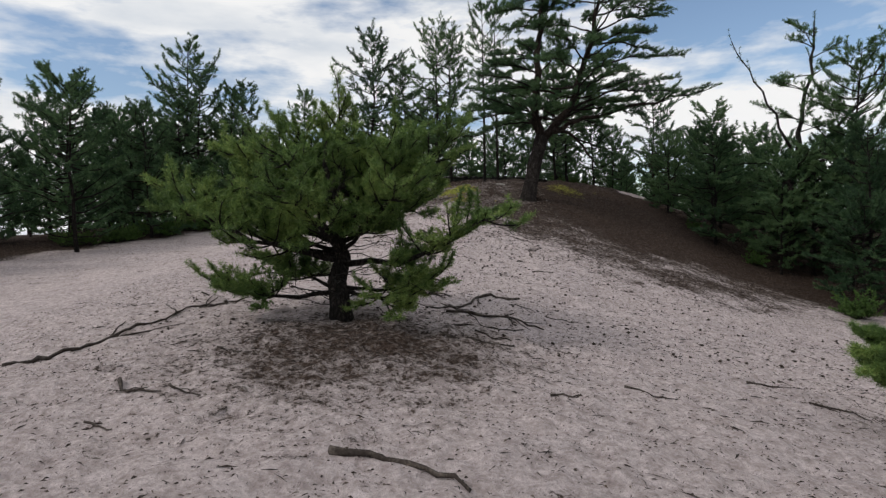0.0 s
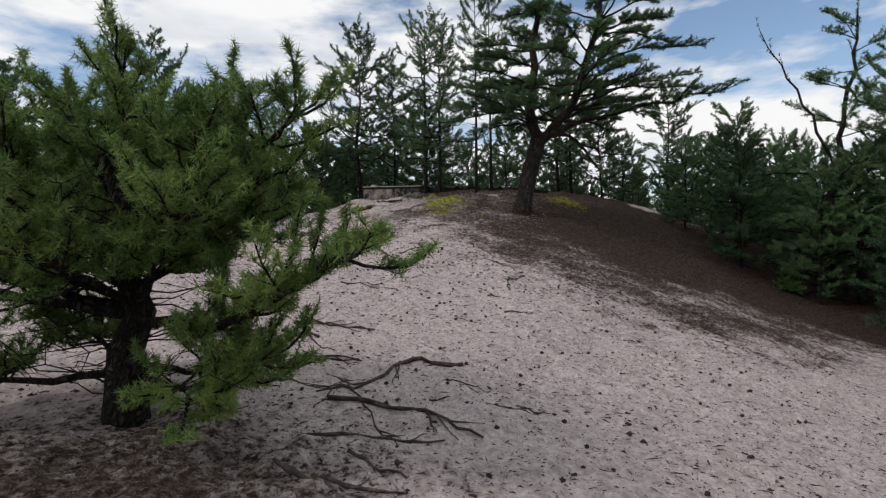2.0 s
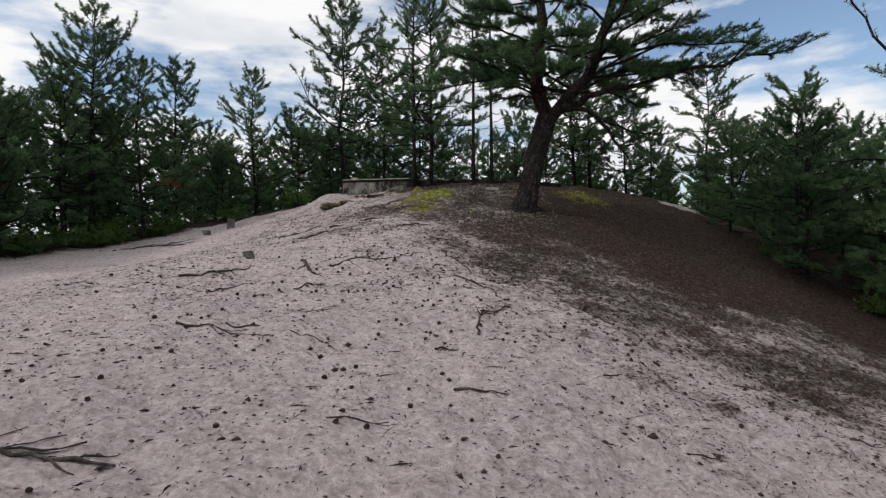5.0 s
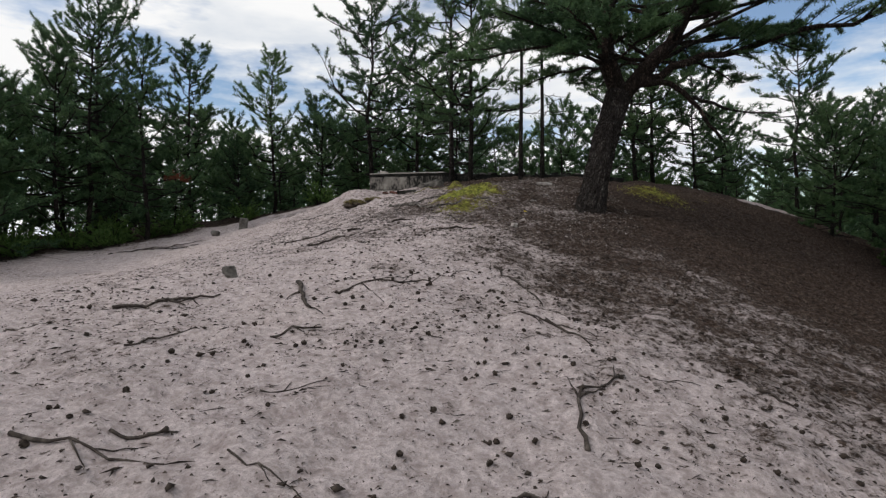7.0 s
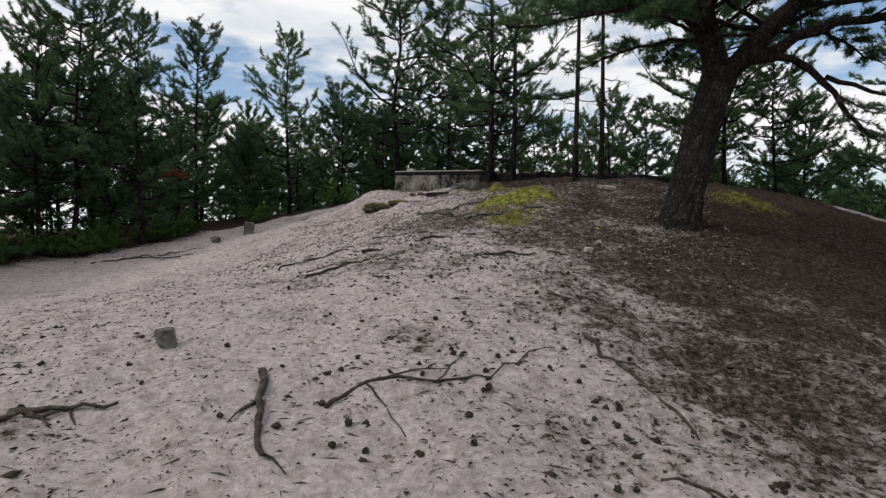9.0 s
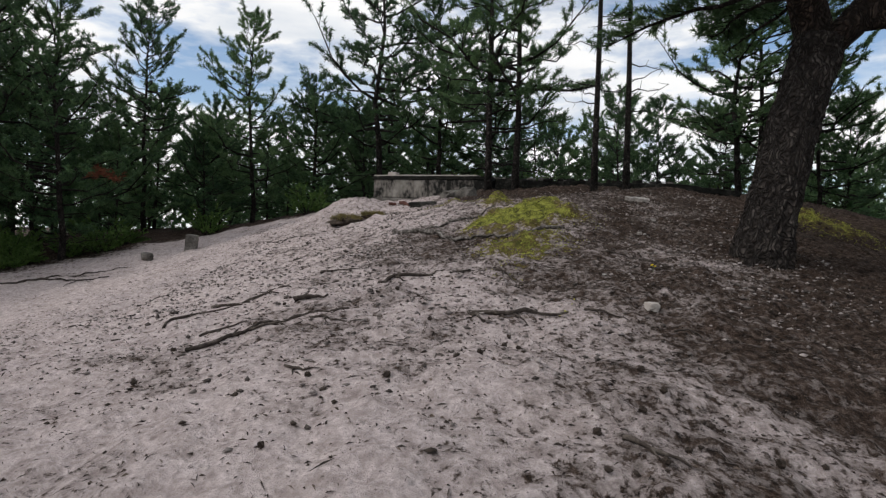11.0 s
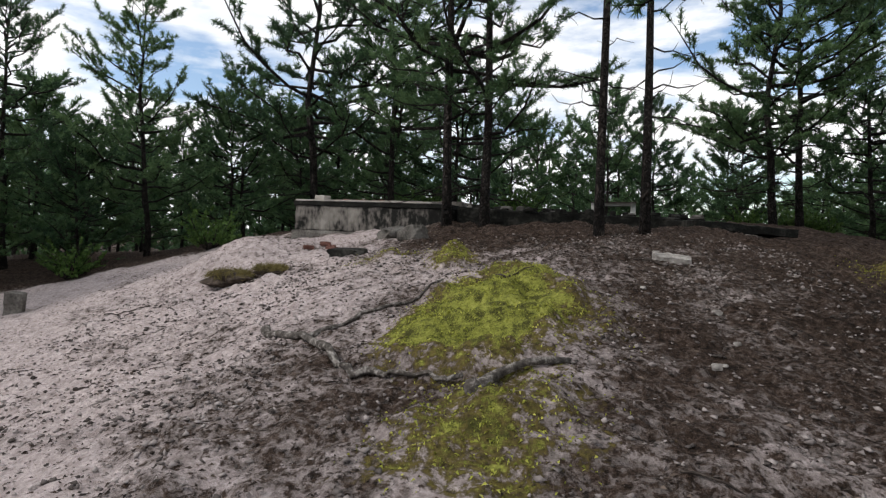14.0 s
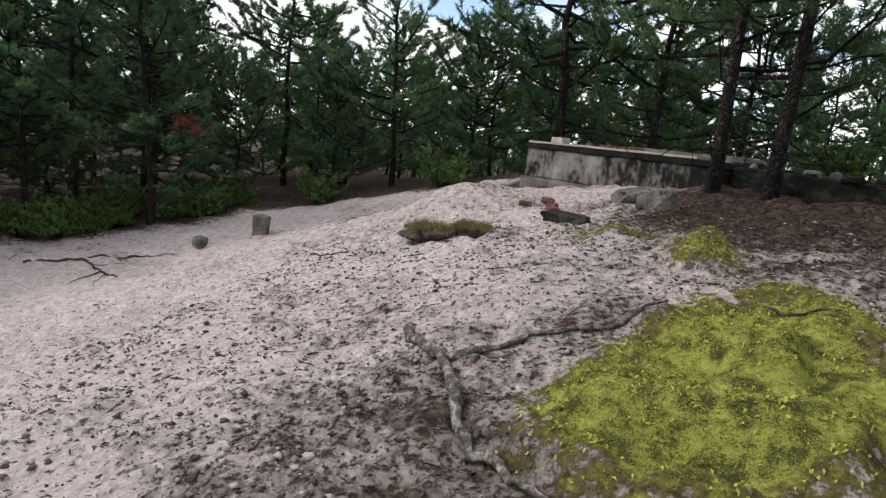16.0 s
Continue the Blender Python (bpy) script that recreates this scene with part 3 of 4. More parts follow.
def limb_part(tree, p, points, r, twigs, size, every, mat, bare=0.3, sides=8, n=9):
    """One limb of a large pine, a part of its own; its tufts go to the crown."""
    pts = np.asarray(points, float)
    t = np.linspace(0, 1, len(pts))
    u = np.linspace(0, 1, n)
    line = np.stack([np.interp(u, t, pts[:, k]) for k in range(3)], 1)
    line[1:-1] = line[1:-1] * 0.6 + (line[:-2] + line[2:]) * 0.2
    line[1:] += (np.random.rand(n - 1, 3) - 0.5) * 0.03 * np.linalg.norm(pts[-1] - pts[0])
    sh = Shape()
    p.limb(line, r, twigs, size, every, sh, bare, sides)
    mesh_part("limb", sh.mesh("limb", mat), tree)
    return line


# the small spreading pine on its mound: each limb's reach east and north, height of tip, height of root
REACHES = ((-2.15, 0.1, 1.85, 0.75), (-1.75, -0.7, 1.55, 0.7), (-1.6, 0.9, 1.95, 0.95), (-1.15, -0.3, 2.25, 1.05), (-0.6, 0.3, 2.6, 1.3), (0.1, -0.1, 2.7, 1.45),
         (0.75, 0.3, 2.5, 1.2), (1.45, -0.3, 2.3, 1.0), (1.2, -0.1, 1.85, 0.9), (1.92, -1.0, 1.3, 0.65), (1.15, -0.2, 0.45, 0.35), (0.95, -0.45, 0.38, 0.34),
         (-1.4, -0.3, 0.5, 0.3), (-0.9, 0.7, 0.7, 0.35), (-0.3, -1.25, 1.6, 0.8), (0.0, 1.1, 1.9, 0.8), (-0.5, -0.9, 2.15, 1.1), (0.5, 0.75, 2.15, 1.1), (-1.3, 0.4, 1.5, 0.8), (-0.9, 0.6, 2.4, 1.2), (-0.2, 0.7, 2.5, 1.3), (0.9, -0.5, 2.1, 1.1), (1.2, 0.2, 1.65, 0.9), (0.9, -0.8, 1.65, 0.8))


def young_pine(x, y, limbs, scale, seed, blades, mat, label, trunk_r):
    np.random.seed(seed)
    tree = hero("young_pine", label)
    p = Pine()
    k = 9
    line = np.zeros((k, 3))
    line[:, 2] = np.linspace(-0.15, 2.2 * scale, k)
    line[2:, :2] += np.cumsum((np.random.rand(k - 2, 2) - 0.5) * 0.22 * scale, 0)
    trunk = Shape()
    trunk.tube(line, trunk_r * np.array([1.4, 1.05, 0.95, 0.82, 0.66, 0.5, 0.36, 0.22, 0.1]), 12, 0.18)
    mesh_part("trunk", trunk.mesh("trunk", BARK), tree, "dark scaly trunk")
    for dx, dy, top, low in limbs:
        u = (low * scale + 0.15) / (2.2 * scale + 0.15) * (k - 1)
        i = int(u)
        root = line[i] * (1 - (u - i)) + line[i + 1] * (u - i)
        tip = np.array([0.92 * dx, 0.92 * dy, 0.90 * top]) * scale
        size = np.linalg.norm(tip - root)
        mid = root * 0.5 + tip * 0.5 + np.array([0, 0, -0.07 * size]) + (np.random.rand(3) - 0.5) * 0.10 * size
        path = limb_part(tree, p, (root, mid, tip), trunk_r * (0.15 + 0.09 * size / scale), 5, 0.2 * scale, 0.05, BARK, 0.75, 7, 10)
        many = int(13 + 9 * size / scale)
        for c in range(many):
            q = (3 if top > 1.0 else 5) + (c * (7 if top > 1.0 else 5)) // many
            way = path[min(9, q + 1)] - path[q - 1]
            way /= np.linalg.norm(way)
            d = way * 0.4 + np.random.randn(3) * (0.65, 0.65, 0.3) + np.array([0, 0, 0.22])
            d /= np.linalg.norm(d)
            far = scale * np.random.uniform(0.22, 0.52)
            p.limb(bend(path[q], path[q] + d * far, -0.10 * far, 5, 0.08), trunk_r * 0.09, 10, 0.17 * scale, 0.05, None, 0.35, 4)
    for b in range(46):
        root = line[1 + b % 5] + np.array([0, 0, np.random.uniform(0, 0.25)]) * scale
        az, size = np.random.uniform(0, 6.3), scale * np.random.uniform(0.5, 1.2)
        stick = bend(root, root + np.array([math.cos(az), math.sin(az), np.random.uniform(-0.1, 0.35)]) * size, 0, 5, 0.12)
        p.twigs.tube(stick, np.linspace(0.009, 0.002, 5) * scale, 3, cap=False)
        for _ in range(2):
            q = stick[np.random.randint(2, 5)]
            p.twigs.tube(bend(q, q + (np.random.rand(3) - 0.5) * size * 0.5, 0, 3, 0.1), np.array((0.005, 0.003, 0.002)) * scale, 3, cap=False)
    tagged(mesh_part("branchwork", p.wood.mesh("branchwork", BARK), tree), kind="stuff")
    tagged(mesh_part("twigwork", p.twigs.mesh("twigwork", BARK), tree), kind="stuff")
    mesh_part("crown", p.needles("crown", mat, *blades), tree, "loose tufts of fresh green needles")
    tree.matrix_basis = pose(x, y, gz(x, y))
    return tree


young_pine(-1.36, 6.82, REACHES, 1.0, 31, (26, 0.07, 0.0075, 1.15), NEEDLES_YOUNG, "small spreading green pine on a needle-covered sand mound", 0.13)
young_pine(4.1, 4.8, REACHES[3:12], 0.38, 33, (26, 0.075, 0.0055), NEEDLES_YOUNG, "knee-high pine sapling in pale sand", 0.06)


# the great leaning pine on the crest
def great_pine():
    np.random.seed(41)
    tree = hero("great_pine", "large leaning pine with thick grey bark and orange upper limbs")
    p = Pine()
    lift = float(rise(21.6))
    base = np.array([(3.18, 21.45, 1.1), (3.22, 21.48, 1.5), (3.33, 21.52, 2.0), (3.48, 21.58, 2.7), (3.66, 21.64, 3.3), (3.82, 21.7, 3.85)]) + (0, 0, lift)
    u = np.linspace(0, 1, 22)
    line = np.stack([np.interp(u, np.linspace(0, 1, 6), base[:, k]) for k in range(3)], 1)
    trunk = Shape()
    trunk.tube(line, 0.35 - 0.09 * np.minimum(1, u * 2.6) - 0.012 * u, 40, 0.20)
    mesh_part("trunk", trunk.mesh("trunk", BARK_OLD, False), tree, "thick trunk with deep plated grey bark")
    fork = (3.82, 21.7, 4.88)
    stem_a = limb_part(tree, p, (fork, (3.62, 21.72, 6.03), (3.7, 21.9, 7.73), (3.9, 22.0, 9.73), (4.0, 22.0, 11.33)), 0.2, 12, 0.9, 0.10, BARK_RED, 0.5, 12, 14)
    stem_b = limb_part(tree, p, (fork, (4.88, 21.68, 5.98), (5.5, 21.5, 7.53), (5.9, 21.5, 9.33), (6.1, 21.4, 10.73)), 0.17, 12, 0.9, 0.10, BARK_RED, 0.5, 12, 14)
    limb_part(tree, p, ((4.0, 21.65, 4.98), (4.9, 21.6, 5.48), (5.94, 21.6, 5.75), (8.0, 21.4, 6.08), (9.9, 21.6, 6.58)), 0.10, 46, 1.15, 0.07, BARK_RED, 0.42, 8, 14)
    limb_part(tree, p, ((4.2, 21.6, 5.11), (4.75, 21.5, 5.13), (5.34, 21.4, 4.63), (5.5, 21.35, 4.13), (5.8, 21.3, 3.83)), 0.075, 9, 0.7, 0.12, BARK_RED, 0.5, 8, 12)
    limb_part(tree, p, ((5.2, 21.4, 4.78), (5.9, 21.2, 4.43), (6.7, 21.1, 4.33)), 0.04, 7, 0.6, 0.12, BARK, 0.4, 6)
    for stem, side, many in ((stem_a, math.pi, 50), (stem_b, 0.0, 46)):
        for b in range(many):
            i = 2 + int(11.5 * (b / many) ** 1.25)
            root = stem[i]
            az = side + np.random.uniform(-1.7, 1.7) * (1.8 if b % 3 == 0 else 1.0)
            size = np.random.uniform(1.7, 3.6) * (1.15 - 0.5 * b / many) * (0.78 if side else 1.15)
            up = np.random.uniform(-0.1, 0.4)
            tip = root + np.array([math.cos(az) * math.cos(up), math.sin(az) * math.cos(up), math.sin(up)]) * size
            limb_part(tree, p, (root, root * 0.5 + tip * 0.5 + np.array([0, 0, 0.08 * size]), tip), 0.022 + 0.006 * size, 22 + int(8 * size), 0.5, 0.065, BARK if b % 3 else BARK_RED, 0.36, 6)
    tagged(mesh_part("twigwork", p.twigs.mesh("twigwork", BARK), tree), kind="stuff")
    mesh_part("crown", p.needles("crown", NEEDLES, 20, 0.105, 0.0145, 1.0), tree, "flat layers of dark green needles")
    tree.matrix_basis = pose(-0.07, 0, 0)


great_pine()


# the crooked pine down the right slope
def crooked_pine():
    np.random.seed(43)
    tree = hero("crooked_pine", "dark crooked pine with several bare stems on the shaded slope")
    p = Pine()
    z0 = gz(12.6, 20.5)
    trunk = Shape()
    line = bend((12.6, 20.5, z0 - 0.3), (12.9, 20.5, 3.67), 0, 8, 0.03)
    trunk.tube(line, np.linspace(0.2, 0.12, 8), 10, 0.12)
    mesh_part("trunk", trunk.mesh("trunk", BARK), tree)
    top = line[-1]
    stems = [limb_part(tree, p, (top, (13.1, 20.5, 5.27), (13.7, 20.6, 7.67), (13.8, 20.6, 9.47)), 0.11, 10, 0.8, 0.1, BARK, 0.5, 8, 12),
             limb_part(tree, p, (line[5], (14.2, 20.4, 4.67), (15.6, 20.3, 6.47), (16.6, 20.3, 8.27)), 0.10, 10, 0.8, 0.1, BARK, 0.5, 8, 12),
             limb_part(tree, p, (top, (12.2, 20.4, 5.67), (11.2, 20.4, 7.27), (10.4, 20.4, 8.67)), 0.06, 6, 0.7, 0.14, BARK, 0.6, 7, 12)]
    for stem in stems[:2]:
        for b in range(13):
            root = stem[3 + b * 8 // 13]
            az, up = np.random.uniform(0, 6.3), np.random.uniform(0.1, 0.8)
            size = np.random.uniform(0.9, 2.0)
            tip = root + np.array([math.cos(az) * math.cos(up), math.sin(az) * math.cos(up), math.sin(up)]) * size
            limb_part(tree, p, (root, tip), 0.025, 20, 0.6, 0.09, BARK, 0.40, 5, 6)
    for b in range(34):
        root = line[2 + b % 6]
        az, size = b * 2.4, np.random.uniform(1.6, 3.2)
        tip = root + np.array([math.cos(az), math.sin(az), np.random.uniform(-0.1, 0.35)]) * size
        limb_part(tree, p, (root, root * 0.5 + tip * 0.5 + np.array([0, 0, 0.15]), tip), 0.04, 22, 0.9, 0.07, BARK, 0.3, 5, 7)
    tagged(mesh_part("twigwork", p.twigs.mesh("twigwork", BARK), tree), kind="stuff")
    mesh_part("crown", p.needles("crown", NEEDLES, 14, 0.11, 0.016, 1.0), tree)
    tree.matrix_basis = pose(1.05, 2.0, -0.08)


crooked_pine()

# a rust-red dead limb on a pine at the edge of the wood
np.random.seed(45)
dead_tree = plant(4, -9.9, 26.0, 40, 0.9, 0)
tagged(dead_tree, "dark pine with one rust-red dead branch")
dead = Pine()
limb_line = bend((0, 0, 1.9), (1.1, -0.5, 2.1), 0.1, 6, 0.06)
dead.limb(limb_line, 0.03, 16, 0.55, 0.07, None, 0.4)
mesh_part("dead_limb", dead.wood.mesh("dead_limb", BARK), dead_tree, "bare dead limb")
mesh_part("dead_needles", dead.needles("dead_needles", NEEDLES_RED, 16, 0.12, 0.02), dead_tree, "rust-red withered needles")


# low green shrubs at the foot of the wood
def shrub_thing():
    np.random.seed(51)
    thing = tagged(new("shrub"), "low leafy green shrub at the edge of the wood", "shrub", "shrubs at the edge of the wood")
    p = Pine()
    for b in range(26):
        az, up, size = np.random.uniform(0, 6.3), np.random.uniform(0.3, 1.3), np.random.uniform(0.35, 0.75)
        tip = np.array([math.cos(az) * math.cos(up), math.sin(az) * math.cos(up), math.sin(up)]) * size
        p.limb(bend((0, 0, -0.05), tip, 0, 4, 0.08), 0.008, 6, 0.28, 0.05, sides=3)
    tagged(mesh_part("stemwork", p.wood.mesh("stemwork", BARK), thing), kind="stuff")
    mesh_part("foliage", p.needles("foliage", LEAF, 5, 0.055, 0.04, 1.0), thing)
    return thing


first = shrub_thing()
first.matrix_basis = pose(-10.4, 24.6, gz(-10.4, 24.6))
shrub_rng = random.Random(7)
for k in range(44):
    if k < 28:
        y = shrub_rng.uniform(20, 29.5)
        x = float(wood_edge(np.array(y))) - shrub_rng.uniform(-0.1, 1.4)
    elif k < 38:
        x, y = shrub_rng.choice((shrub_rng.uniform(-4, 1.2), shrub_rng.uniform(5.4, 9))), shrub_rng.uniform(31.0, 34.0)
    else:
        x, y = shrub_rng.uniform(10.2, 12), shrub_rng.uniform(10, 25)
    copy_thing(first, pose(x, y, gz(x, y), 0, 0, shrub_rng.uniform(0, 360))).scale = (shrub_rng.uniform(0.6, 1.2),) * 3


# far woods, past counting
def far_woods():
    np.random.seed(61)
    p = Pine()
    for k in range(520):
        az, r = np.random.uniform(0, 2 * math.pi), np.random.uniform(31, 70)
        x, y = math.cos(az) * r * 1.0, 16 + math.sin(az) * r
        z, h = gz(x, y), np.random.uniform(3.5, 7.5)
        p.wood.tube(((x, y, z - 0.3), (x, y, z + h)), (0.12, 0.02), 4, cap=False)
        n = 95
        t = np.random.rand(n) ** 0.8
        reach = (1 - t) * 1.9 + 0.25
        a = np.random.uniform(0, 6.3, n)
        rr = reach * np.sqrt(np.random.rand(n))
        pts = np.stack([x + np.cos(a) * rr, y + np.sin(a) * rr, z + 0.2 + t * h * 0.97], 1)
        p.tip.extend(pts)
        p.dir.extend(np.stack([np.cos(a) * 0.8, np.sin(a) * 0.8, 0.5 + 0 * a], 1))
    woods = tagged(new("distant_woods"), "dense dark pine woods around the dune", "woods", kind="stuff")
    mesh_part("trunks", p.wood.mesh("trunks", BARK), woods)
    mesh_part("foliage", p.needles("foliage", NEEDLES, 6, 0.42, 0.17, 1.0), woods)


far_woods()


# ---- the ruin on the crest ----
def rough_box(bm, lo, hi, cuts, jitter, m=Matrix()):
    """A worn block: chipped edges and an uneven face."""
    bmesh.ops.create_cube(bm, size=1)
    bmesh.ops.subdivide_edges(bm, edges=list(bm.edges), cuts=cuts, use_grid_fill=True)
    size = [hi[k] - lo[k] for k in range(3)]
    for v in bm.verts:
        n = noise.noise_vector(Vector((v.co.x * size[0] * 3.1 + lo[0], v.co.y * size[1] * 3.1, v.co.z * size[2] * 3.1 + lo[2])) + Vector((lo[0] * 7, 3, 1)))
        f = noise.noise_vector(Vector((v.co.x * size[0] * 11 + lo[0], v.co.y * size[1] * 11, v.co.z * size[2] * 11)))
        edge = sum(abs(abs(c) - 0.5) < 1e-4 for c in v.co)
        co = Vector((lo[k] + (v.co[k] + 0.5) * size[k] for k in range(3)))
        centre = Vector(((lo[k] + hi[k]) / 2 for k in range(3)))
        if edge > 1:
            co += (centre - co).normalized() * jitter * (0.6 + abs(f.x) * 2)
        v.co = m @ (co + (n + f * 0.5) * jitter)
    return bm


def block_part(name, parent, lo, hi, mat, cuts=14, jitter=0.012, label=""):
    bm = rough_box(bmesh.new(), lo, hi, cuts, jitter)
    return mesh_part(name, bm_mesh(name, bm, mat), parent, label)


bunker = tagged(new("concrete_ruin"), "weathered grey concrete block with blackened rim, half buried", "ruin")
block_part("footing", bunker, (-0.06, -0.03, -0.75), (3.1, 2.2, 0.06), CONCRETE, 16, 0.012)
block_part("wall_face", bunker, (0.0, 0.0, 0.065), (3.05, 2.15, 0.515), STAINED, 22, 0.010, "grey board-marked concrete face")
block_part("cap", bunker, (-0.02, -0.025, 0.52), (3.08, 2.18, 0.60), STAINED_RIM, 26, 0.014, "rim blackened with moss and lichen")
block_part("top_slab", bunker, (0.0, 0.0, 0.605), (2.75, 1.6, 0.635), CONCRETE_PALE, 14, 0.006, "pale swept top")
block_part("raised_slab", bunker, (1.0, 1.2, 0.625), (2.9, 2.1, 0.71), CONCRETE, 12, 0.012)
block_part("corner_stone", bunker, (0.3, 0.18, 0.632), (0.52, 0.42, 0.73), CONCRETE_PALE, 4, 0.01)
bunker.matrix_basis = pose(-3.36, 28.58, 3.59, 0, 1.2, -13.6)

low_wall = tagged(new("low_wall"), "dark mossy low wall of broken concrete between pines", "wall")
block_part("wall_base", low_wall, (0, 0, -0.6), (3.9, 0.7, 0.12), CONCRETE_MOSS, 26, 0.03)
np.random.seed(71)
for k in range(44):
    x, y = np.random.uniform(0, 3.8), np.random.uniform(-0.05, 0.55)
    a, b, c = np.random.uniform(0.07, 0.24, 3) * (1, 0.8, 0.35)
    block_part("stone", low_wall, (x, y, 0.08), (x + a, y + b, 0.12 + c), CONCRETE_MOSS if k % 4 else CONCRETE, 2, 0.02)
low_wall.matrix_basis = pose(-0.25, 28.0, 3.96, 0, 2.2, -9)

slab_ruin = tagged(new("sunken_slab"), "dark sunken concrete slab with a broken overhanging edge", "ruin")
block_part("base", slab_ruin, (0.1, 0.12, -0.5), (1.75, 1.2, 0.06), CONCRETE_MOSS, 12, 0.03)
block_part("roof_slab", slab_ruin, (0, 0, 0.08), (1.85, 1.4, 0.2), CONCRETE_MOSS, 16, 0.016, "lichen-grey broken slab")
block_part("boulder", slab_ruin, (0.75, -0.12, -0.2), (1.05, 0.1, 0.06), CONCRETE, 4, 0.025)
slab_ruin.matrix_basis = pose(3.25, 26.75, 3.7, 0, 3.0, 22)

flat_rock = tagged(new("broken_slab"), "pale tilted piece of broken concrete lying in litter", "rubble")
block_part("slab", flat_rock, (-0.24, -0.15, -0.08), (0.24, 0.15, 0.06), STONE, 7, 0.035)
block_part("chip", flat_rock, (-0.24, 0.14, -0.05), (0.02, 0.30, 0.05), STONE, 5, 0.025)
flat_rock.matrix_basis = pose(2.38, 24.75, gz(2.38, 24.75) + 0.01, 10, 8, -12)
flat_rock.scale = (0.8, 0.8, 0.8)

bench = tagged(new("white_frame"), "white-painted wooden frame standing past the ruin", "bench")
for x in (0.0, 1.2):
    bm = rough_box(bmesh.new(), (x - 0.075, -0.08, -0.9), (x + 0.075, 0.08, 0.36), 2, 0.004)
    mesh_part("post", bm_mesh("post", bm, WHITE), bench)
bm = rough_box(bmesh.new(), (-0.07, -0.05, 0.26), (1.27, 0.05, 0.35), 2, 0.004)
mesh_part("rail", bm_mesh("rail", bm, WHITE), bench)
bm = rough_box(bmesh.new(), (-0.1, -0.22, 0.352), (1.3, 0.22, 0.38), 2, 0.003)
mesh_part("plank", bm_mesh("plank", bm, DEADWOOD), bench, "dark weathered plank")
bench.matrix_basis = pose(3.3, 36.8, 4.38, 0, 0, -8)


# ---- stones, stump, bricks ----
def stone_thing(name, x, y, size, mat, label, category, flat=0.6, seed=0, up=0.25, group=""):
    bm = bmesh.new()
    bmesh.ops.create_icosphere(bm, subdivisions=3, radius=1)
    for v in bm.verts:
        n = noise.noise(v.co * 1.3 + Vector((seed * 5.1, seed, 2))) * 0.45 + noise.noise(v.co * 3.4 + Vector((seed, 4, 1))) * 0.16
        co = v.co * (1 + n)
        v.co = Vector((max(-0.8, min(0.8, co.x)) * size[0], max(-0.85, min(0.85, co.y)) * size[1], max(-0.7, min(0.75, co.z)) * size[2])) * 0.62
    ob = new(name, bm_mesh(name, bm, mat))
    ob.matrix_basis = pose(x, y, gz(x, y) + size[2] * up, random.uniform(-8, 8), random.uniform(-8, 8), random.uniform(0, 360))
    return tagged(ob, label, category, group)


random.seed(3)
stone_thing("stone", -1.82, 15.95, (0.19, 0.13, 0.16), CONCRETE, "grey angular stone in pale sand", "stone", seed=1)
stone_thing("stone", 1.58, 19.4, (0.10, 0.08, 0.08), CONCRETE_PALE, "whitish stone in needle litter", "stone", seed=2)
for k, (x, y, w) in enumerate(((2.36, 23.32, 0.13), (1.98, 22.22, 0.11), (2.3, 22.73, 0.09), (1.82, 23.55, 0.08), (2.61, 21.25, 0.1), (-1.74, 25.16, 0.1), (2.06, 22.3, 0.07), (1.3, 20.1, 0.06))):
    stone_thing("pebble", x, y, (w * 0.6, w * 0.5, w * 0.4), STONE, "small pale stone lying in needle litter", "stone", seed=k + 5, group="pale stones in the litter")
stone_thing("rubble_stone", -0.75, 26.5, (0.42, 0.3, 0.26), CONCRETE, "dark concrete lump at the foot of the ruin", "rubble", seed=21)
stone_thing("rubble_stone", -1.55, 25.95, (0.6, 0.2, 0.14), CONCRETE_MOSS, "long dark slab of rubble at the foot of the ruin", "rubble", seed=22)
stone_thing("rubble_stone", -1.1, 26.9, (0.5, 0.3, 0.2), CONCRETE, "grey concrete lump at the foot of the ruin", "rubble", seed=23)
for k, (x, y) in enumerate(((-2.05, 26.75), (-2.2, 26.95), (-2.35, 26.6), (-1.9, 26.4))):
    stone_thing("brick_piece", x, y, (0.16, 0.1, 0.08), BRICK, "broken red brick beside the ruin", "brick", seed=30 + k, group="brick rubble")
for k in range(7):
    b = stone_thing("brick_piece", 0, 0, (0.13, 0.09, 0.07), BRICK, "broken red brick on the ruin", "brick", seed=40 + k, group="brick rubble")
    b.matrix_basis = bunker.matrix_basis @ pose(0.65 + 0.13 * k, 0.75 + 0.2 * (k % 3), 0.66, 0, 0, 40 * k)

bm = rough_box(bmesh.new(), (-0.12, -0.08, -0.25), (0.12, 0.08, 0.33), 6, 0.022)
stump = tagged(new("stump", bm_mesh("stump", bm, CONCRETE)), "weathered grey stone post leaning in the sand", "stump")
stump.matrix_basis = pose(-6.72, 26.05, gz(-6.72, 26.05), 4, 9, 20)
stone_thing("stone", -7.2, 25.3, (0.3, 0.2, 0.18), CONCRETE, "grey lump beside the stone post", "stone", seed=9)




